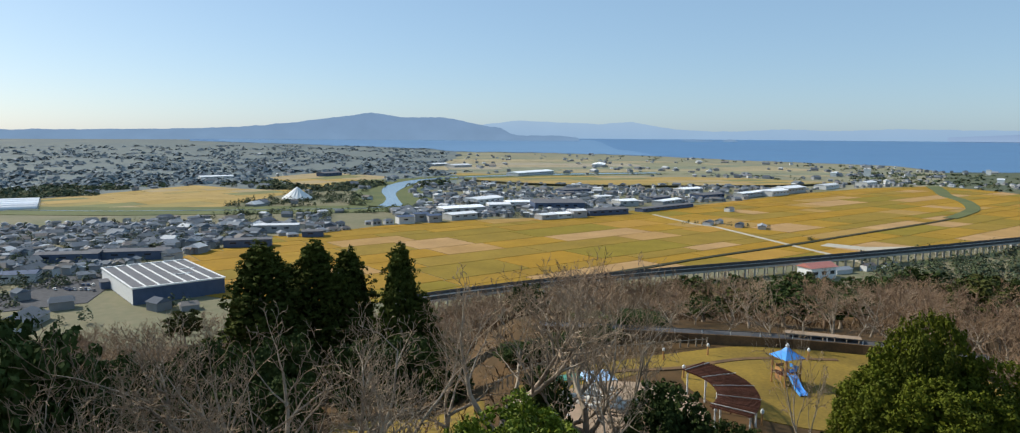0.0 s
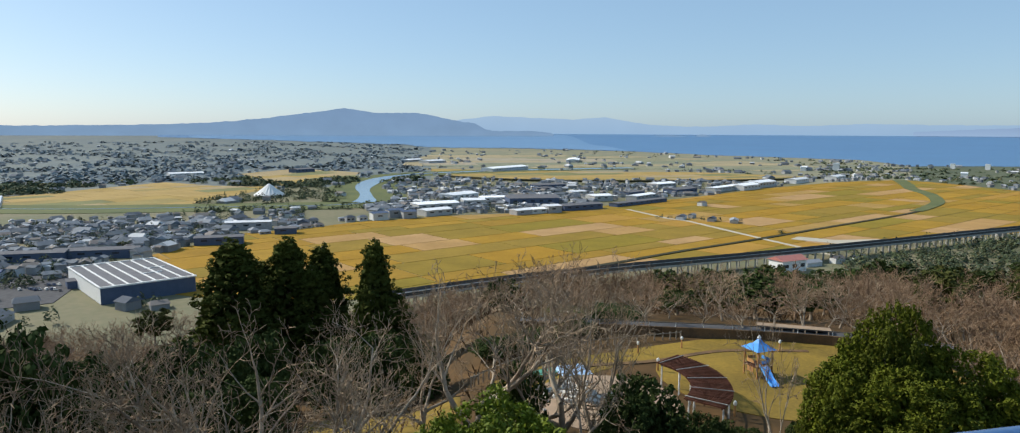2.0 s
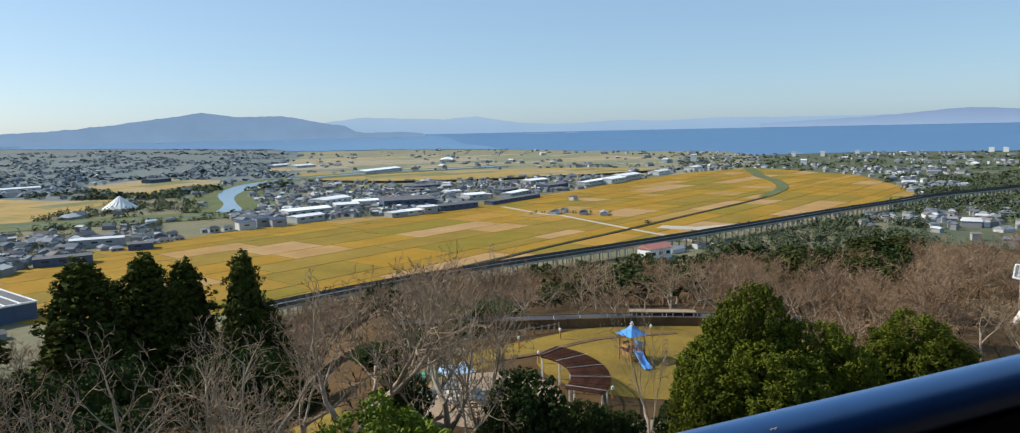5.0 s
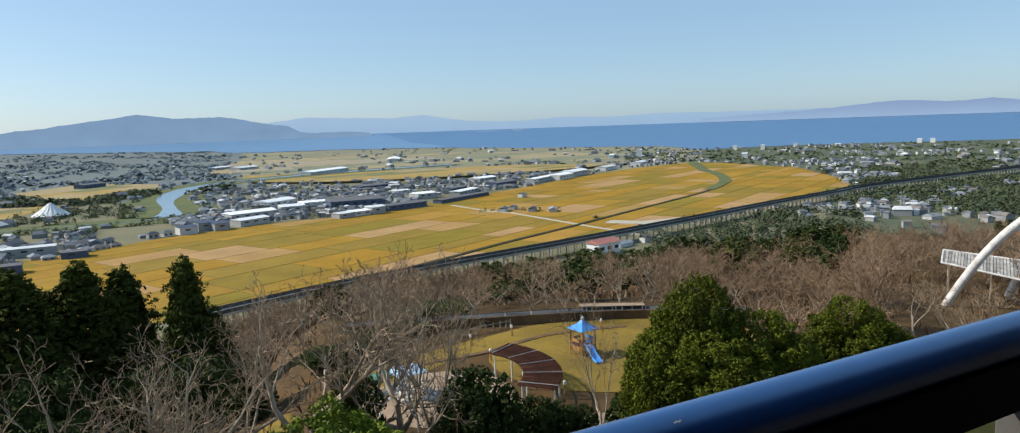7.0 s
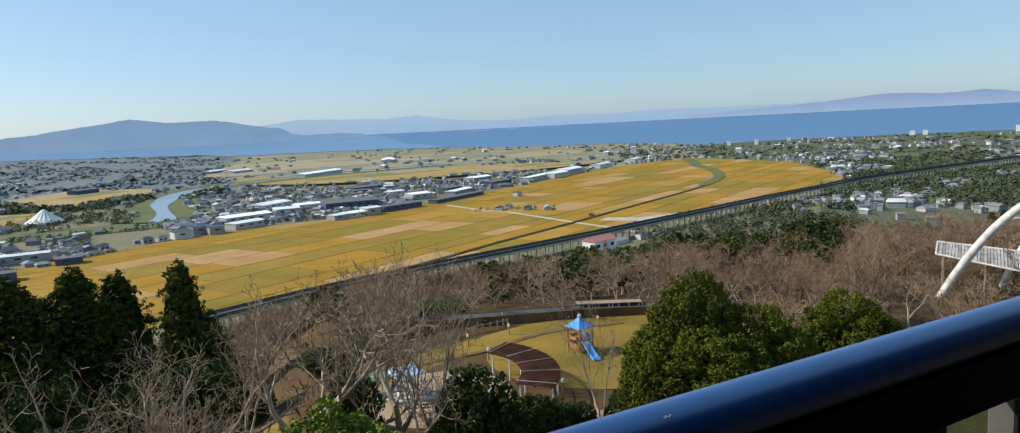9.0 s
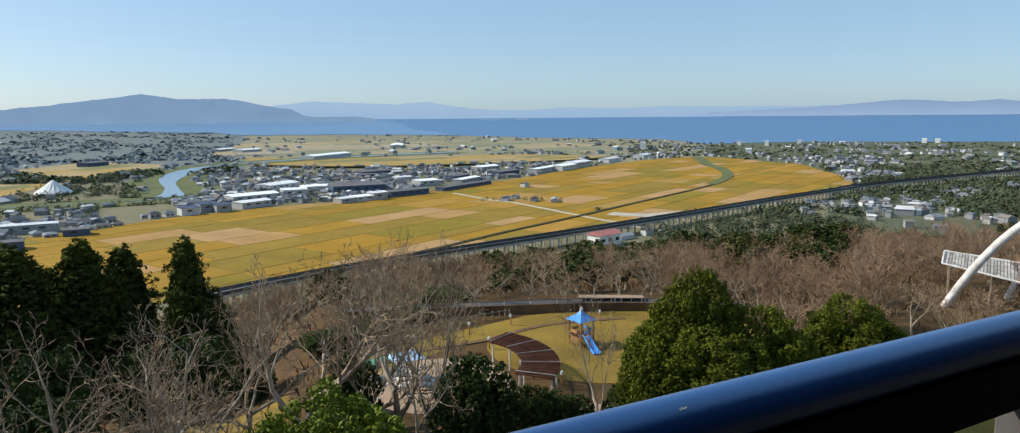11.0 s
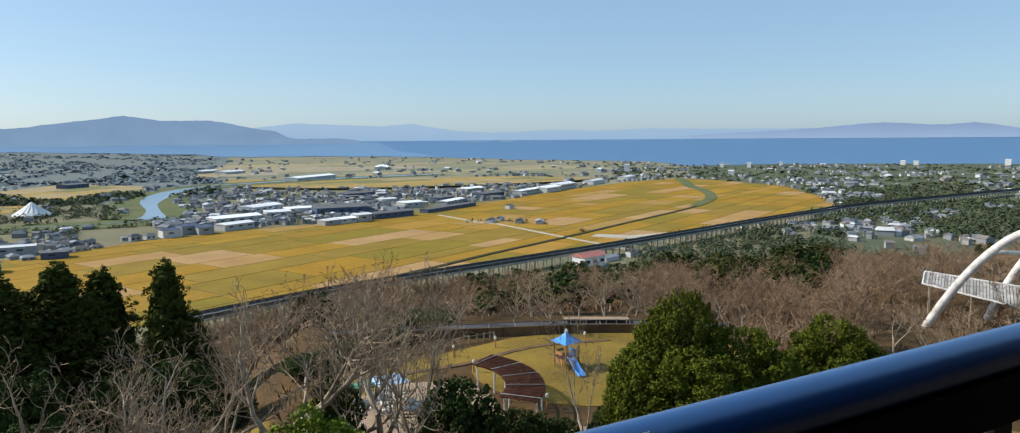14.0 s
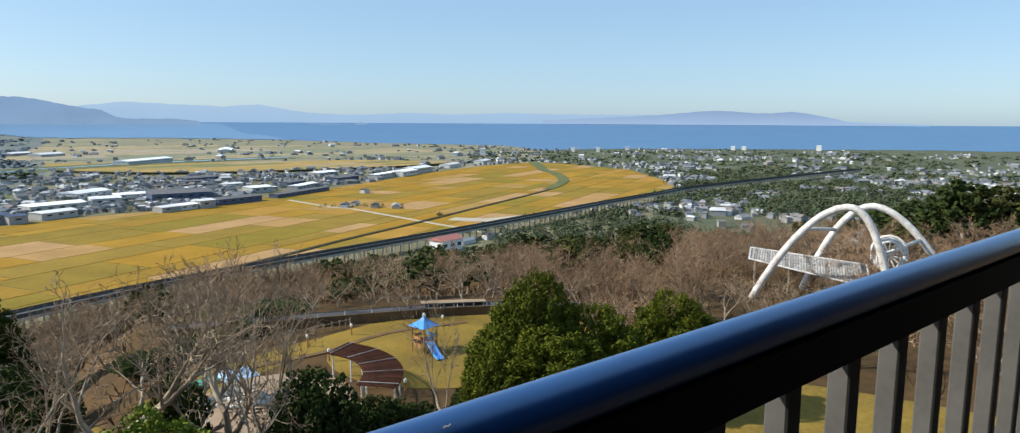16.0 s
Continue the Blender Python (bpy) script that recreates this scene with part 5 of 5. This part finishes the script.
            br.poly([(x - dy * w, y + dx * w, z - 0.1), (x + dy * w, y - dx * w, z - 0.1), (x + dx + dy * w, y + dy - dx * w, z + s * rnd.uniform(0.6, 1.2)), (x + dx, y + dy, z + s * rnd.uniform(0.7, 1.3))])
    tagged(part("brush", br, M_BRUSH), "dry brown brush and twigs on the slope", "brush", kind="stuff")


build_trees()


# ---- park below ----
def ring_sheet(name, label, pts, material, z0, category):
    sh = Shape()
    n = len(pts)
    sh.poly([(x, y, z0) for x, y in pts])
    for i in range(n):
        a, b = pts[i], pts[(i + 1) % n]
        sh.poly([(a[0], a[1], z0 - 0.5), (b[0], b[1], z0 - 0.5), (b[0], b[1], z0), (a[0], a[1], z0)])
    return tagged(part(name, sh, material), label, category, kind="structure")


def loft(name, label, pts, width, material, z, category):
    sh = Shape()
    v = [Vector((p[0], p[1], 0)) for p in pts]
    for i, p in enumerate(v):
        d = (v[min(i + 1, len(v) - 1)] - v[max(i - 1, 0)]).normalized()
        s = Vector((-d.y, d.x, 0)) * width / 2
        for q in (p - s, p + s):
            sh.v += [(q.x, q.y, z - 0.6), (q.x, q.y, z)]
    for i in range(len(v) - 1):
        k, m = i * 4, i * 4 + 4
        sh.f += [(k + 1, m + 1, m + 3, k + 3), (k, m, m + 1, k + 1), (k + 3, m + 3, m + 2, k + 2)]
        sh.mi += [0, 0, 0]
    return tagged(part(name, sh, material), label, category, kind="structure")


def terrain_patch(name, label, az0, az1, r0, r1, material, lift):
    sh = Shape()
    n, m = 24, 16
    for i in range(n + 1):
        for j in range(m + 1):
            x, y, _ = polar(az0 + (az1 - az0) * i / n, r0 + (r1 - r0) * j / m)
            edge = i in (0, n) or j in (0, m)
            sh.v.append((x, y, height(x, y) + (-0.3 if edge else lift)))
    for i in range(n):
        for j in range(m):
            k = i * (m + 1) + j
            sh.f.append((k, k + 1, k + m + 2, k + m + 1))
            sh.mi.append(0)
    return tagged(part(name, sh, material, smooth=True), label, "lawn", kind="structure")


def build_park():
    z = PARK_Z
    lawn = [(30 + 13.5 * math.cos(a) * (1.15 if math.cos(a) > 0 else 1), 63 + 11.5 * math.sin(a)) for a in np.arange(0, 2 * math.pi, 0.2)]
    ring_sheet("ground_lawn", "yellowing autumn lawn of the park", lawn, M_LAWN, z + 0.06, "lawn")
    ring_sheet("ground_terrace", "yellow grass terrace above the court", [(1, 62), (8, 68), (16, 71.5), (24, 74.5), (33, 75), (33, 72), (22, 69), (14, 66.5), (6, 61), (2, 56)], M_LAWN, z + 0.04, "lawn")
    terrain_patch("ground_lawn_west", "yellow grass strip among bare trees", -15, -1.5, 49, 61, M_LAWN, 0.25)
    terrain_patch("ground_lawn_east", "yellow grass below the lookout", 37, 70, 38, 62, M_LAWN, 0.25)
    ring_sheet("pavement_court", "pinkish round paved court", [(10.4 + 6.3 * math.cos(a), 57.0 + 6.3 * math.sin(a)) for a in np.arange(0, 2 * math.pi, 0.2)], M_PATH, z + 0.1, "court")
    loft("pavement_path", "brown curved earth edging along the terrace", spline([(1.0, 57.5), (3.5, 60.5), (7.5, 64.3), (11, 66.2), (17, 67.2), (25, 70.3), (34, 70)], 6), 0.7, M_BRUSH, z + 0.12, "path")
    loft("pavement_dirt", "bare tan earth path", spline([(12, 47.4), (18, 47.8), (23, 47.6), (28, 48.8), (31, 51)], 6), 2.6, M_PATH, z + 0.12, "path")
    road = spline([(4, 80), (11, 79), (19, 77.5), (28, 75.8), (38, 73), (48, 68)], 6)
    loft("road_park", "grey park road behind the lawn", road, 1.5, M_ASPHALT, z + 1.0, "road")
    # retaining wall in panels
    wall = thing("wall_retaining", "dark brown retaining wall below the road", "wall", kind="structure")
    for i in range(len(road) - 1):
        a, b = Vector((*road[i], 0)), Vector((*road[i + 1], 0))
        d = b - a
        s = Vector((d.y, -d.x, 0)).normalized() * 1.05
        m = (a + b) / 2 + s
        q = Shape()
        q.box((m.x, m.y, z + 0.35), (d.length - 0.03, 0.3, 1.4), math.atan2(d.y, d.x))
        part("panel", q, M_BRUSH, wall)
    rail = thing("guard_rail", "pale metal guard rail along the park road", "guard rail")
    for k in (-1,):
        pts = []
        for i in range(len(road)):
            a, b = Vector((*road[max(i - 1, 0)], 0)), Vector((*road[min(i + 1, len(road) - 1)], 0))
            d = (b - a).normalized()
            p = Vector((*road[i], 0)) + Vector((-d.y, d.x, 0)) * 0.85 * k
            pts.append((p.x, p.y, z + 1.5))
            if i % 2 == 0:
                q = Shape()
                q.tube([(p.x, p.y, z + 0.9), (p.x, p.y, z + 1.5)], [0.04, 0.04], 6)
                part("post", q, M_WHITE, rail)
        q = Shape()
        q.tube(pts, [0.05] * len(pts), 6)
        part("beam", q, M_BAR, rail)
    # pergola
    per = thing("pergola", "curved red-brown timber pergola with close slats", "pergola", pose(10.6, 56.2, z))
    for rr in (6.8, 8.2, 9.6):
        q = Shape()
        an = np.arange(-40, 41, 3.0)
        q.tube([(rr * math.cos(radians(a)), rr * math.sin(radians(a)), 2.05) for a in an], [0.06] * len(an), 6)
        part("curved_beam", q, M_TIMBER, per)
    sl = Shape()
    sl.box((8.2, 0, 2.2), (3.3, 0.075, 0.14))
    me = sl.mesh("slat", [M_TIMBER])
    for i in range(51):
        part("slat", me, None, per, loc=pose(0, 0, 0, 0, 0, -40 + i * 1.6))
    rf = Shape()
    rf.box((8.2, 0, 2.31), (3.4, 0.06, 0.06))
    me = rf.mesh("cross_beam", [M_WORN])
    po = Shape()
    po.tube([(0, 0, -0.1), (0, 0, 2.05)], [0.08, 0.07], 8)
    mp = po.mesh("post", [M_WHITE])
    for i in range(5):
        a = -37 + i * 18.5
        part("cross_beam", me, None, per, loc=pose(0, 0, 0, 0, 0, a))
        for rr in (6.85, 9.55):
            part("post", mp, None, per, loc=(rr * math.cos(radians(a)), rr * math.sin(radians(a)), 0))
    # playground tower with slide
    tw = thing("play_tower", "playground tower with blue roof and blue slide", "play tower", pose(25.9, 63.0, z, 0, 0, 20))
    tw.scale = (0.92, 0.92, 0.86)
    roof = Shape()
    roof.cone((0, 0, 3.1), 1.75, 0.9, 4)
    roof.cone((0, 0, 3.55), 0.7, 0.75, 4)
    tower_roof = part("roof", roof, M_BLUE, tw, "sky blue pyramid roof")
    fin = Shape()
    fin.tube([(0, 0, 3.9), (0, 0, 4.3), (0, 0, 4.55)], [0.12, 0.2, 0.05], 8)
    part("finial", fin, M_WHITE, tower_roof)
    for sx in (-0.95, 0.95):
        for sy in (-0.95, 0.95):
            q = Shape()
            q.tube([(sx, sy, -0.1), (sx, sy, 3.15)], [0.08, 0.08], 8)
            part("post", q, M_ORANGE, tw)
    q = Shape()
    q.box((0, 0, 1.3), (2.0, 2.0, 0.12))
    platform = part("platform", q, M_TIMBER, tw)
    for (x, y, w, d, m_) in ((0, -0.98, 0.8, 0.06, M_BLUE), (-0.98, 0, 0.06, 0.9, M_ORANGE), (0.98, 0, 0.06, 1.2, M_BLUE), (0, 0.98, 1.0, 0.06, M_ORANGE)):
        q = Shape()
        q.box((x, y, 0.95), (w, d, 0.55))
        part("panel", q, m_, tw)
        q = Shape()
        q.box((x, y, 1.85), (w, d, 0.35))
        part("guard", q, m_, platform)
    sl = Shape()
    prof = [(1.0, 1.35), (1.5, 1.25), (2.7, 0.4), (3.3, 0.2), (3.7, 0.18)]
    for yy in (-0.36, 0.0, 0.36):
        for i in range(len(prof) - 1):
            (x0, z0), (x1, z1) = prof[i], prof[i + 1]
            hgt = 0.28 if yy else 0.03
            wd = 0.05 if yy else 0.7
            sl.poly([(x0, yy - wd / 2, z0 + hgt), (x1, yy - wd / 2, z1 + hgt), (x1, yy + wd / 2, z1 + hgt), (x0, yy + wd / 2, z0 + hgt)])
            sl.poly([(x0, yy - wd / 2, z0 - 0.05), (x1, yy - wd / 2, z1 - 0.05), (x1, yy - wd / 2, z1 + hgt), (x0, yy - wd / 2, z0 + hgt)])
            sl.poly([(x0, yy + wd / 2, z0 + hgt), (x1, yy + wd / 2, z1 + hgt), (x1, yy + wd / 2, z1 - 0.05), (x0, yy + wd / 2, z0 - 0.05)])
    part("slide", sl, M_BLUE, tw, "blue slide chute", loc=pose(0, 0, 0, 0, 0, -105))
    for i in range(5):
        br = Shape()
        br.tube([(-0.7 + 0.35 * i, -1.0, 1.35), (-0.7 + 0.35 * i, -1.9, -0.05)], [0.04, 0.04], 5)
        part("climbing_bar", br, M_TIMBER, tw)
    # canopy
    ca = thing("canopy", "faded blue square canopy on white posts", "canopy", pose(7.75, 58.5, z, 0, 0, 12))
    q = Shape()
    q.cone((0, 0, 2.3), 2.0, 0.4, 4)
    part("roof", q, M_TENT, ca)
    for sx in (-1.35, 1.35):
        for sy in (-1.35, 1.35):
            q = Shape()
            q.tube([(sx, sy, -0.05), (sx, sy, 2.35)], [0.05, 0.05], 6)
            part("post", q, M_WHITE, ca)
    rnd = random.Random(33)
    for i in range(64):
        x, y = 8.0 + rnd.gauss(0, 1.9), 58.9 + rnd.gauss(0, 1.5)
        s = rnd.uniform(0.14, 0.5)
        b = bmesh.new()
        bmesh.ops.create_icosphere(b, subdivisions=1, radius=1)
        for v in b.verts:
            v.co *= rnd.uniform(0.75, 1.2)
            v.co.z = max(v.co.z * 0.6, -0.3)
        me = bpy.data.meshes.new("boulder")
        b.to_mesh(me)
        b.free()
        me.materials.append(M_STONE)
        ob = tagged(part("boulder", me, None, loc=pose(x, y, z + 0.1 + s * 0.25, 0, 0, rnd.uniform(0, 360))), "pale rough garden boulder in the play court", "boulder", group="garden boulders")
        ob.scale = (s, s * rnd.uniform(0.7, 1.2), s)
    gf = thing("climbing_frame", "green painted low climbing frame beside the canopy", "climbing frame", pose(5.2, 59.6, z, 0, 0, 25))
    for i in range(5):
        q = Shape()
        q.tube([(-1.6 + 0.8 * i, 0, -0.1), (-1.6 + 0.8 * i, 0, 1.2), (-1.6 + 0.8 * i, 1.2, 1.5), (-1.6 + 0.8 * i, 1.2, -0.1)], [0.05] * 4, 6)
        part("hoop", q, M_GREENPAINT, gf)
    q = Shape()
    q.box((0, 0.6, 1.45), (3.4, 1.3, 0.08))
    part("top_panel", q, M_GREENPAINT, gf)
    # path lamps
    first = None
    for x, y in ((21.1, 71.5), (13.6, 68.0), (16.1, 69.9), (16.8, 64.5), (26.8, 68.5), (20.6, 57.4), (20.3, 53.6), (31, 70)):
        if first is None:
            first = thing("path_lamp", "short tan post lamp with a white globe", "lamp", pose(x, y, z), group="path lamps")
            q = Shape()
            q.tube([(0, 0, -0.1), (0, 0, 0.95)], [0.1, 0.08], 8)
            part("post", q, M_ORANGE, first)
            q = Shape()
            q.tube([(0, 0, 0.93), (0, 0, 1.0), (0, 0, 1.2), (0, 0, 1.32)], [0.08, 0.14, 0.14, 0.05], 10)
            part("globe", q, M_WHITE, first)
        else:
            copy_thing(first, pose(x, y, z))
    # timber edging posts along the terrace
    fe = thing("post_fence", "low dark timber post fence along the terrace", "fence")
    pts = spline([(-1, 61), (3, 66), (9, 71), (15, 73.2), (22, 75)], 8)
    for i, (x, y) in enumerate(pts):
        q = Shape()
        q.tube([(x, y, z - 0.2), (x, y, z + 0.9)], [0.09, 0.08], 6)
        part("post", q, M_BARK, fe)
    q = Shape()
    q.tube([(x, y, z + 0.75) for x, y in pts], [0.06] * len(pts), 5)
    part("rail", q, M_BARK, fe)
    # long low capped fence behind the lawn, built as a flattened shelter
    a, b = Vector((30.8, 75.8, z)), Vector((38.0, 73.2, z))
    d = b - a
    se = thing("park_shelter", "long low fence wall with a tan cap", "shelter", pose(*((a + b) / 2), 0, 0, math.degrees(math.atan2(d.y, d.x))))
    se.scale = (1, 1, 0.6)
    q = Shape()
    q.box((0, 0, 2.35), (d.length, 1.3, 0.12))
    part("roof", q, M_PATH, se)
    q = Shape()
    q.box((0, 0.7, 0.9), (d.length - 0.3, 0.12, 1.9))
    part("back_wall", q, M_TIMBER, se)
    for i in range(7):
        q = Shape()
        q.tube([(-d.length / 2 + 0.3 + i * (d.length - 0.6) / 6, -0.7, -0.1), (-d.length / 2 + 0.3 + i * (d.length - 0.6) / 6, -0.7, 2.32)], [0.07, 0.07], 6)
        part("post", q, M_BARK, se)
    # pale roofs glimpsed in the woods
    for az, r, w in ((-19.5, 52, 3.4), (-14.0, 97, 4.5)):
        x, y, _ = polar(az, r)
        hut = thing("park_hut", "small park hut with a pale grey roof", "hut", pose(x, y, height(x, y), 0, 0, 30 + az))
        q = Shape()
        q.box((0, 0, 1.1), (w, w * 0.7, 2.4))
        part("wall", q, M_BARK, hut)
        q = Shape()
        q.poly([(-w * 0.6, -w * 0.5, 2.2), (w * 0.6, -w * 0.5, 2.2), (w * 0.6, 0, 3.1), (-w * 0.6, 0, 3.1)])
        q.poly([(w * 0.6, w * 0.5, 2.2), (-w * 0.6, w * 0.5, 2.2), (-w * 0.6, 0, 3.1), (w * 0.6, 0, 3.1)])
        q.poly([(-w * 0.6, w * 0.5, 2.2), (-w * 0.6, -w * 0.5, 2.2), (-w * 0.6, 0, 3.1)])
        q.poly([(w * 0.6, -w * 0.5, 2.2), (w * 0.6, w * 0.5, 2.2), (w * 0.6, 0, 3.1)])
        part("roof", q, M_STONE, hut)


build_park()


# ---- white arch monument ----
def build_arch():
    root = thing("arch_monument", "weathered white double tubular arch with bracing", "monument")

    def curve(az, r, half_l, half_r, z0, z1, bow_l, bow_r):
        c = Vector(polar(az, r))
        u = Vector((math.cos(radians(az)), -math.sin(radians(az)), 0))
        out = []
        for i in range(29):
            t = math.sin((i / 14 - 1) * math.pi / 2)
            p = c + u * t * (half_l if t < 0 else half_r)
            out.append((p.x, p.y, z0 + (z1 - z0) * (1 - abs(t) ** (bow_l if t < 0 else bow_r))))
        return out
    a1 = curve(55.2, 88, 10.0, 5.3, 78.6, 90.55, 1.75, 2.4)
    a2 = curve(56.9, 97, 7.6, 10.0, 78.6, 89.9, 2.0, 1.75)
    for pts, rr in ((a1, 0.42), (a2, 0.42)):
        q = Shape()
        q.tube(pts, [rr] * len(pts), 12)
        part("arch_tube", q, M_ARCH, root, smooth=True)
    for i, j in ((10, 9), (21, 19)):
        q = Shape()
        q.tube([a1[i], a2[j]], [0.22, 0.22], 8)
        part("brace", q, M_ARCH, root, smooth=True)
    # spoked hub below the arches
    hub = Vector(polar(58.1, 91, 85.0))
    u = Vector((math.cos(radians(57)), -math.sin(radians(57)), 0))
    for k in range(3):
        q = Shape()
        pts = []
        for i in range(17):
            t = 2 * math.pi * i / 16
            p = hub + u * (1.9 - 0.3 * k) * math.cos(t) + Vector((0, 0, (2.1 - 0.2 * k) * math.sin(t))) + Vector((u.y, -u.x, 0)) * (k - 1) * 0.8
            pts.append(tuple(p))
        q.tube(pts, [0.16] * 17, 7)
        part("ring", q, M_ARCH, root, smooth=True)
    for k in range(7):
        t = math.pi * k / 7 + 0.2
        d = (u * math.cos(t) + Vector((0, 0, math.sin(t)))) * 1.9
        q = Shape()
        q.tube([tuple(hub - d), tuple(hub + d)], [0.1, 0.1], 6)
        part("spoke", q, M_ARCH, root)
    for k in (-1.3, 0, 1.3):
        b = hub + u * k
        q = Shape()
        q.tube([(b.x, b.y, 78.5), (b.x, b.y, 82.6)], [0.3, 0.2], 8)
        part("leg", q, M_ARCH, root)
    # pale lattice roof among the trees
    la = thing("lattice_canopy", "pale weathered lattice roof beside the arch", "canopy")
    back0, back1 = Vector(polar(48.6, 97, 83.7)), Vector(polar(56.7, 95, 82.9))
    low0, low1 = Vector(polar(48.5, 92.5, 83.0)), Vector(polar(57.1, 89.5, 81.2))
    for p, q_ in ((back0, back1), (low0, low1), (back0, low0), (back1, low1)):
        e = Shape()
        e.tube([tuple(p), tuple(q_)], [0.1, 0.1], 6)
        part("edge_beam", e, M_ARCH, la)
    n = 44
    thick = Vector((0, 0, 0.05))
    for i in range(n):
        p0, p1 = back0.lerp(back1, i / n), back0.lerp(back1, (i + 0.8) / n)
        q0, q1 = low0.lerp(low1, i / n), low0.lerp(low1, (i + 0.8) / n)
        up = Vector((0, 0, 0.05 * (i % 2)))
        e = Shape()
        tops, bots = [v + up for v in (q0, q1, p1, p0)], [v + up - thick for v in (q0, q1, p1, p0)]
        e.poly(tops)
        e.poly(bots[::-1])
        for j in range(4):
            e.poly([bots[j], bots[(j + 1) % 4], tops[(j + 1) % 4], tops[j]])
        part("slat", e, M_WORN, la)
    for t in (0.05, 0.35, 0.65, 0.95):
        for p, q_ in ((back0, back1), (low0, low1)):
            m = p.lerp(q_, t)
            e = Shape()
            e.tube([(m.x, m.y, height(m.x, m.y) - 0.3), (m.x, m.y, m.z)], [0.08, 0.07], 6)
            part("post", e, M_BARK, la)


build_arch()
